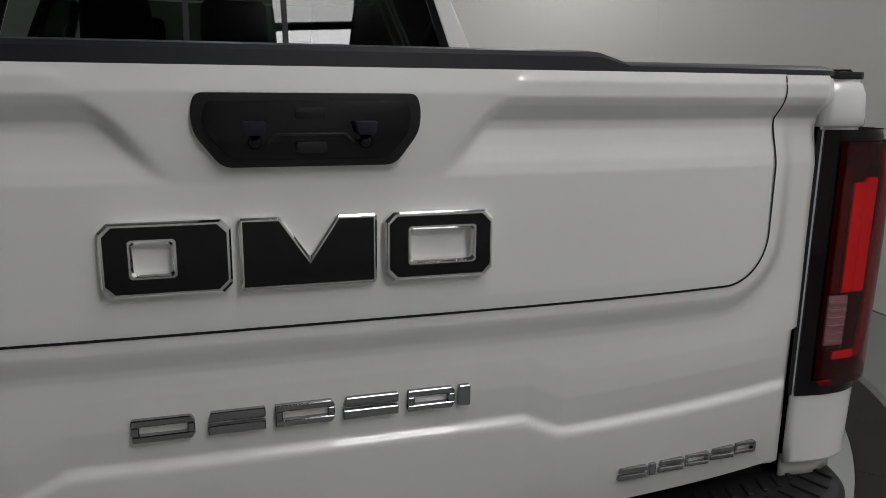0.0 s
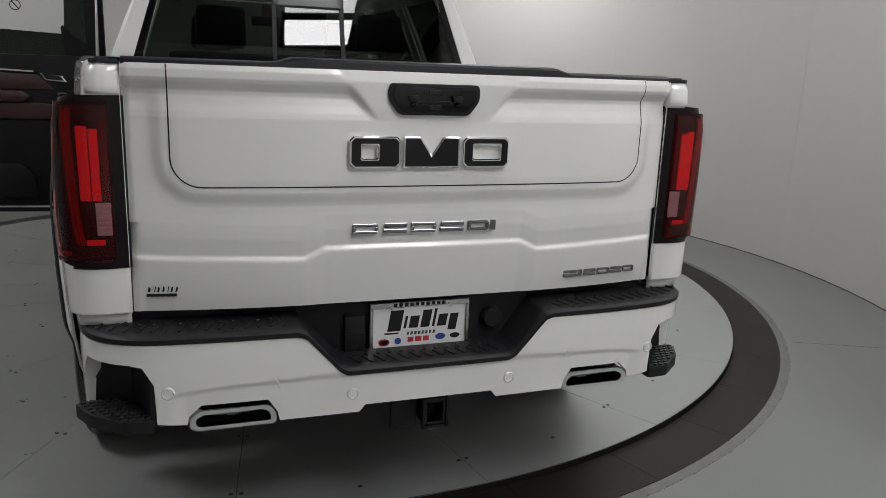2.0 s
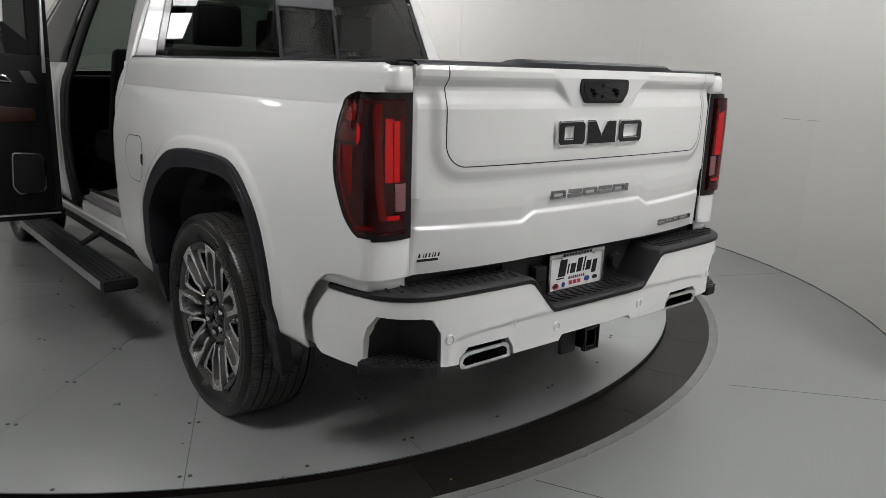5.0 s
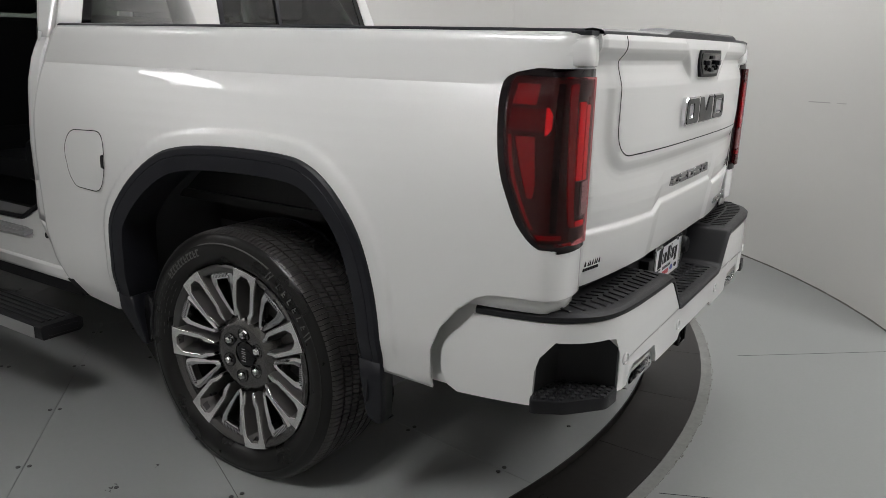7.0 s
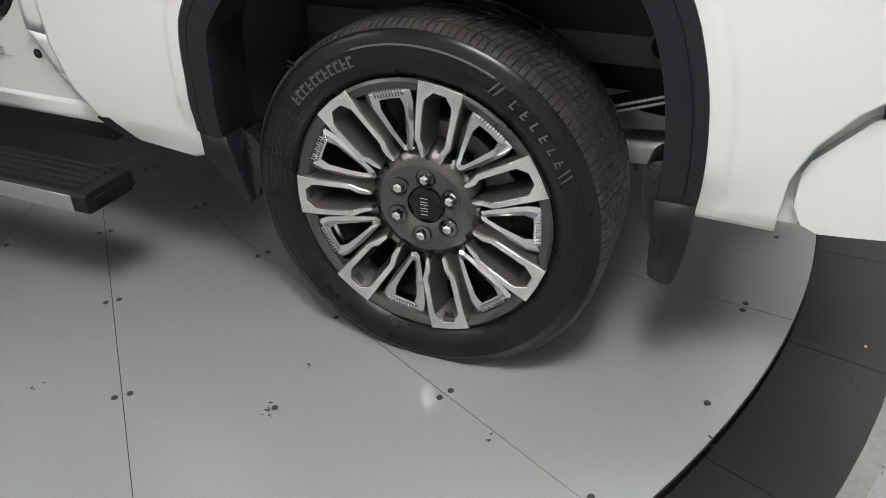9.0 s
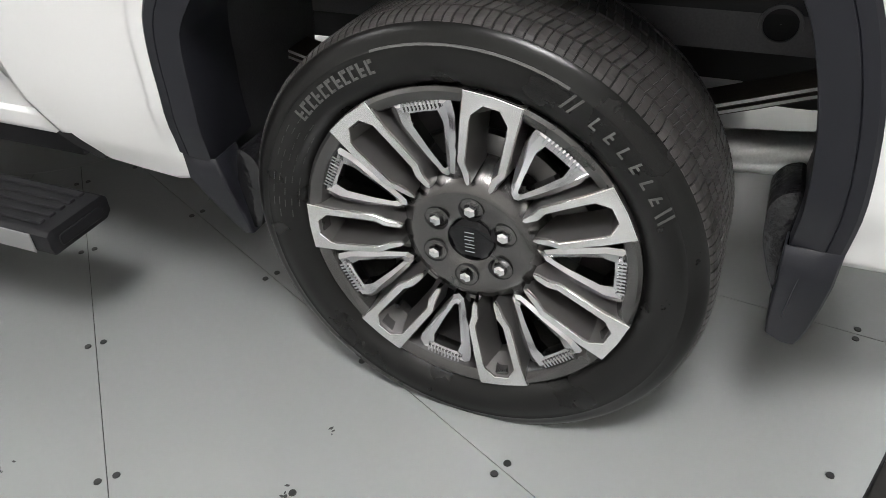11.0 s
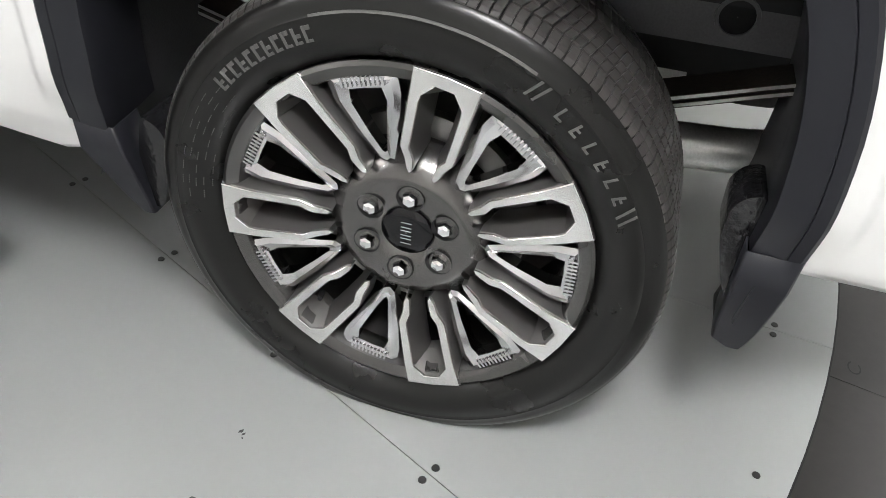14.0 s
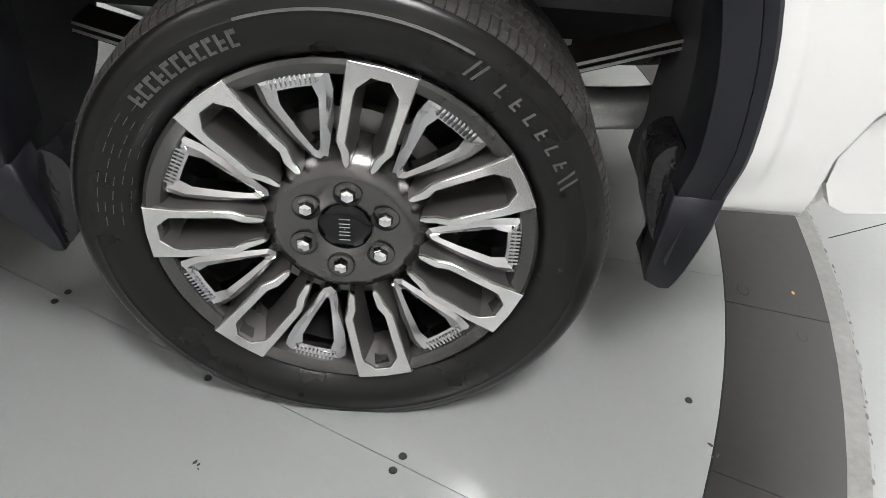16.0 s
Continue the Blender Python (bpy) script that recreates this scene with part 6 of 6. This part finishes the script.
part("drain_plug", lathe([(0.004, 0.012), (-0.003, 0.012), (-0.003, 0.0005)], (-0.962, 2.182, 0.618), n=16), VOID, cab)
part("scuff_plate", prism([(x, 2.36, z) for x, z in ((-0.958, 0.600), (-0.93, 0.606), (-0.76, 0.632), (-0.76, 0.60), (-0.958, 0.585))], (0, 0.66, 0), bevel=0.003), SCUFF, cab, "grey ribbed sill scuff plate")
for k in range(5):
    part("sill_ridge", prism([(-0.950 + 0.026 * k, 2.39, 0.602 + 0.0042 * k), (-0.938 + 0.026 * k, 2.39, 0.604 + 0.0042 * k), (-0.938 + 0.026 * k, 2.39, 0.609 + 0.0042 * k), (-0.950 + 0.026 * k, 2.39, 0.607 + 0.0042 * k)], (0, 0.6, 0), bevel=0.001, segs=1), SCUFF, cab)
part("gap_filler", prism([(-side_x(y, z) - 0.006, y, z) for y, z in ((1.958, 0.503), (1.918, 0.507), (1.868, 0.462), (1.868, 0.449), (1.885, 0.447), (1.935, 0.478))], (0.02, 0, 0)), VOID, truck)

# open rear door
door = tagged(new("rear_door"), "open rear door, black and brown leather trim inside")
door.parent = truck
door.matrix_local = pose(-1.035, 3.12, 0)
# door space: x runs out from the hinge as negative, y 0 is the inner face, the outer skin lies ahead
part("outer_skin", prism([(-0.02, 0.09, 0.47), (-0.93, 0.09, 0.47), (-0.95, 0.09, 0.75), (-0.95, 0.09, 1.36), (-0.02, 0.09, 1.36)], (0, 0.04, 0), bevel=0.01), PAINT, door)
part("edge_frame", prism([(-0.012, 0.02, 0.455), (-0.94, 0.02, 0.475), (-0.965, 0.02, 0.78), (-0.965, 0.02, 1.38), (-0.012, 0.02, 1.38)], (0, 0.07, 0), bevel=0.01), TRIM, door)
part("inner_trim", prism([(-0.05, 0, 0.52), (-0.10, 0, 0.50), (-0.90, 0, 0.525), (-0.94, 0, 0.60), (-0.94, 0, 1.40), (-0.05, 0, 1.40)], (0, 0.03, 0), bevel=0.012), LEATHER, door, "black leather door trim")
part("lower_seal", prism([(-0.03, -0.004, 0.488), (-0.93, -0.004, 0.508), (-0.93, -0.004, 0.516), (-0.03, -0.004, 0.497)], (0, 0.01, 0)), STEEL, door)
part("upper_band", prism([(-0.38, -0.012, 1.285), (-0.94, -0.012, 1.305), (-0.94, -0.012, 1.20), (-0.30, -0.012, 1.20)], (0, 0.02, 0), bevel=0.006), BROWN, door, "brown leather band")
part("armrest", prism([(-0.42, -0.06, 1.165), (-0.46, -0.06, 1.195), (-0.94, -0.06, 1.195), (-0.94, -0.06, 1.13), (-0.46, -0.06, 1.13)], (0, 0.07, 0), bevel=0.012), BROWN, door, "brown padded armrest")
part("lower_band", prism([(-0.12, -0.02, 1.10), (-0.40, -0.03, 1.125), (-0.94, -0.03, 1.125), (-0.94, -0.03, 1.03), (-0.12, -0.02, 1.03)], (0, 0.03, 0), bevel=0.008), BROWN, door, "brown leather band")
part("trim_strip", prism([(-0.40, -0.016, 1.300), (-0.94, -0.016, 1.322), (-0.94, -0.016, 1.330), (-0.40, -0.016, 1.309)], (0, 0.012, 0)), CHROME, door, "thin bright strip")
part("door_handle", prism([(-0.37, -0.02, 1.30), (-0.25, -0.02, 1.285), (-0.22, -0.02, 1.245), (-0.34, -0.02, 1.255)], (0, 0.02, 0), bevel=0.004), CHROME, door, "bright inner door handle")
part("handle_cup", prism([(-0.355, -0.022, 1.295), (-0.26, -0.022, 1.28), (-0.24, -0.022, 1.255), (-0.335, -0.022, 1.262)], (0, 0.012, 0)), VOID, door)
part("tweeter", prism([(-0.185, -0.012, 1.312), (-0.13, -0.012, 1.308), (-0.095, -0.012, 1.24), (-0.15, -0.012, 1.245)], (0, 0.012, 0), bevel=0.003), SLIDER, door)
sp = [(-0.09, 0.80), (-0.115, 0.85), (-0.255, 0.86), (-0.262, 0.84), (-0.272, 0.66), (-0.24, 0.615), (-0.115, 0.622), (-0.095, 0.65)]
part("speaker_ring", prism([(x, -0.010, z) for x, z in rounded(sp, 0.02)], (0, 0.012, 0), bevel=0.003), BADGE, door)
part("speaker_mesh", prism([(-0.18 + (x + 0.18) * 0.92, -0.013, 0.735 + (z - 0.735) * 0.93) for x, z in rounded(sp, 0.02)], (0, 0.01, 0), bevel=0.003), BLACK, door, "black speaker grille")
part("map_pocket", prism([(-0.42, -0.03, 0.56), (-0.94, -0.03, 0.57), (-0.94, -0.03, 0.78), (-0.50, -0.03, 0.77), (-0.44, -0.03, 0.70)], (0, 0.04, 0), bevel=0.015), LEATHER, door)
# window frame and glass
part("window_frame", prism([(-0.01, 0.03, 1.38), (-0.115, 0.03, 1.38), (-0.115, 0.03, 1.86), (-0.01, 0.03, 1.88)], (0, 0.05, 0), bevel=0.006), VOID, door)
part("window_frame", prism([(-0.115, 0.03, 1.82), (-0.60, 0.03, 1.84), (-0.60, 0.03, 1.89), (-0.115, 0.03, 1.88)], (0, 0.05, 0), bevel=0.006), VOID, door)
part("window_frame", prism([(-0.60, 0.03, 1.84), (-0.90, 0.03, 1.40), (-0.955, 0.03, 1.40), (-0.62, 0.03, 1.89)], (0, 0.05, 0), bevel=0.006), VOID, door)
part("frame_brace", prism([(-0.115, 0.035, 1.40), (-0.23, 0.035, 1.40), (-0.245, 0.035, 1.56), (-0.235, 0.035, 1.575), (-0.115, 0.035, 1.47)], (0, 0.02, 0)), VOID, door)
part("hinge_trim", prism([(-0.045, -0.005, 1.30), (-0.065, -0.005, 1.30), (-0.045, -0.005, 1.78), (-0.035, -0.005, 1.78)], (0, 0.035, 0), bevel=0.003), STEEL, door)
part("side_glass", prism([(-0.11, 0.055, 1.38), (-0.92, 0.055, 1.38), (-0.61, 0.055, 1.85), (-0.11, 0.055, 1.83)], (0, 0.003, 0)), GLASS, door, smooth=False)
sheet = part("window_sheet", prism([(-0.23, 0.050, 1.525), (-0.78, 0.050, 1.548), (-0.78, 0.050, 1.90), (-0.21, 0.050, 1.90)], (0, 0.002, 0)), PAPER, None, smooth=False)
tagged(sheet, "white printed sheet stuck in the open door window", "paper sheet")
sheet.matrix_basis = pose(-1.035, 3.12, 0)
for z, a, b in ((1.80, -0.62, -0.40), (1.785, -0.62, -0.36), (1.765, -0.62, -0.37)):
    part("sheet_bar", prism([(a, 0.0485, z), (b, 0.0485, z - 0.004), (b, 0.0485, z + 0.002), (a, 0.0485, z + 0.006)], (0, 0.001, 0)), VOID, sheet, smooth=False)
ringpts = [[(-0.475 + r * math.cos(q), 0.048, 1.675 + r * math.sin(q)) for q in (2 * math.pi * k / 24 for k in range(24))] for r in (0.030, 0.025)]
part("sheet_ring", grid_mesh(ringpts, closed=True), VOID, sheet, smooth=False)
part("sheet_bar", prism([(-0.495, 0.0482, 1.694), (-0.490, 0.0482, 1.698), (-0.455, 0.0482, 1.657), (-0.460, 0.0482, 1.653)], (0, 0.001, 0)), VOID, sheet, smooth=False)

# running board
board = part("running_board", prism([(x, 1.893, z) for x, z in ((-1.185, 0.335), (-1.18, 0.318), (-1.04, 0.318), (-1.025, 0.33), (-1.025, 0.362), (-1.035, 0.372), (-1.175, 0.372), (-1.185, 0.364))], (0, 1.87, 0), bevel=0.004), BLACK, truck, "black ribbed running board with a silver edge")
part("edge_strip", prism([(-1.1865, 1.935, 0.322), (-1.1865, 3.70, 0.322), (-1.1865, 3.70, 0.366), (-1.1865, 1.935, 0.366)], (-0.003, 0, 0), bevel=0.001, segs=1), material("brushed_silver", (0.5, 0.5, 0.5), rough=0.35, metal=0.9), board, "brushed silver edge strip")
part("end_cap", prism([(x, 1.889, z) for x, z in rounded([(-1.165, 0.332), (-1.05, 0.332), (-1.05, 0.358), (-1.165, 0.358)], 0.01)], (0, -0.004, 0), bevel=0.0015, segs=1), BLACK, board)
for k in range(5):
    part("grip_rib", box(-1.162 + 0.026 * k, -1.146 + 0.026 * k, 1.93, 3.70, 0.370, 0.3765, 0.002, 1), BLACK, board)
for y in (2.7, 3.5):
    part("bracket", prism([(-1.15, y, 0.325), (-0.80, y, 0.50), (-0.80, y, 0.54), (-1.10, y, 0.36)], (0, 0.06, 0)), BLACK, board)
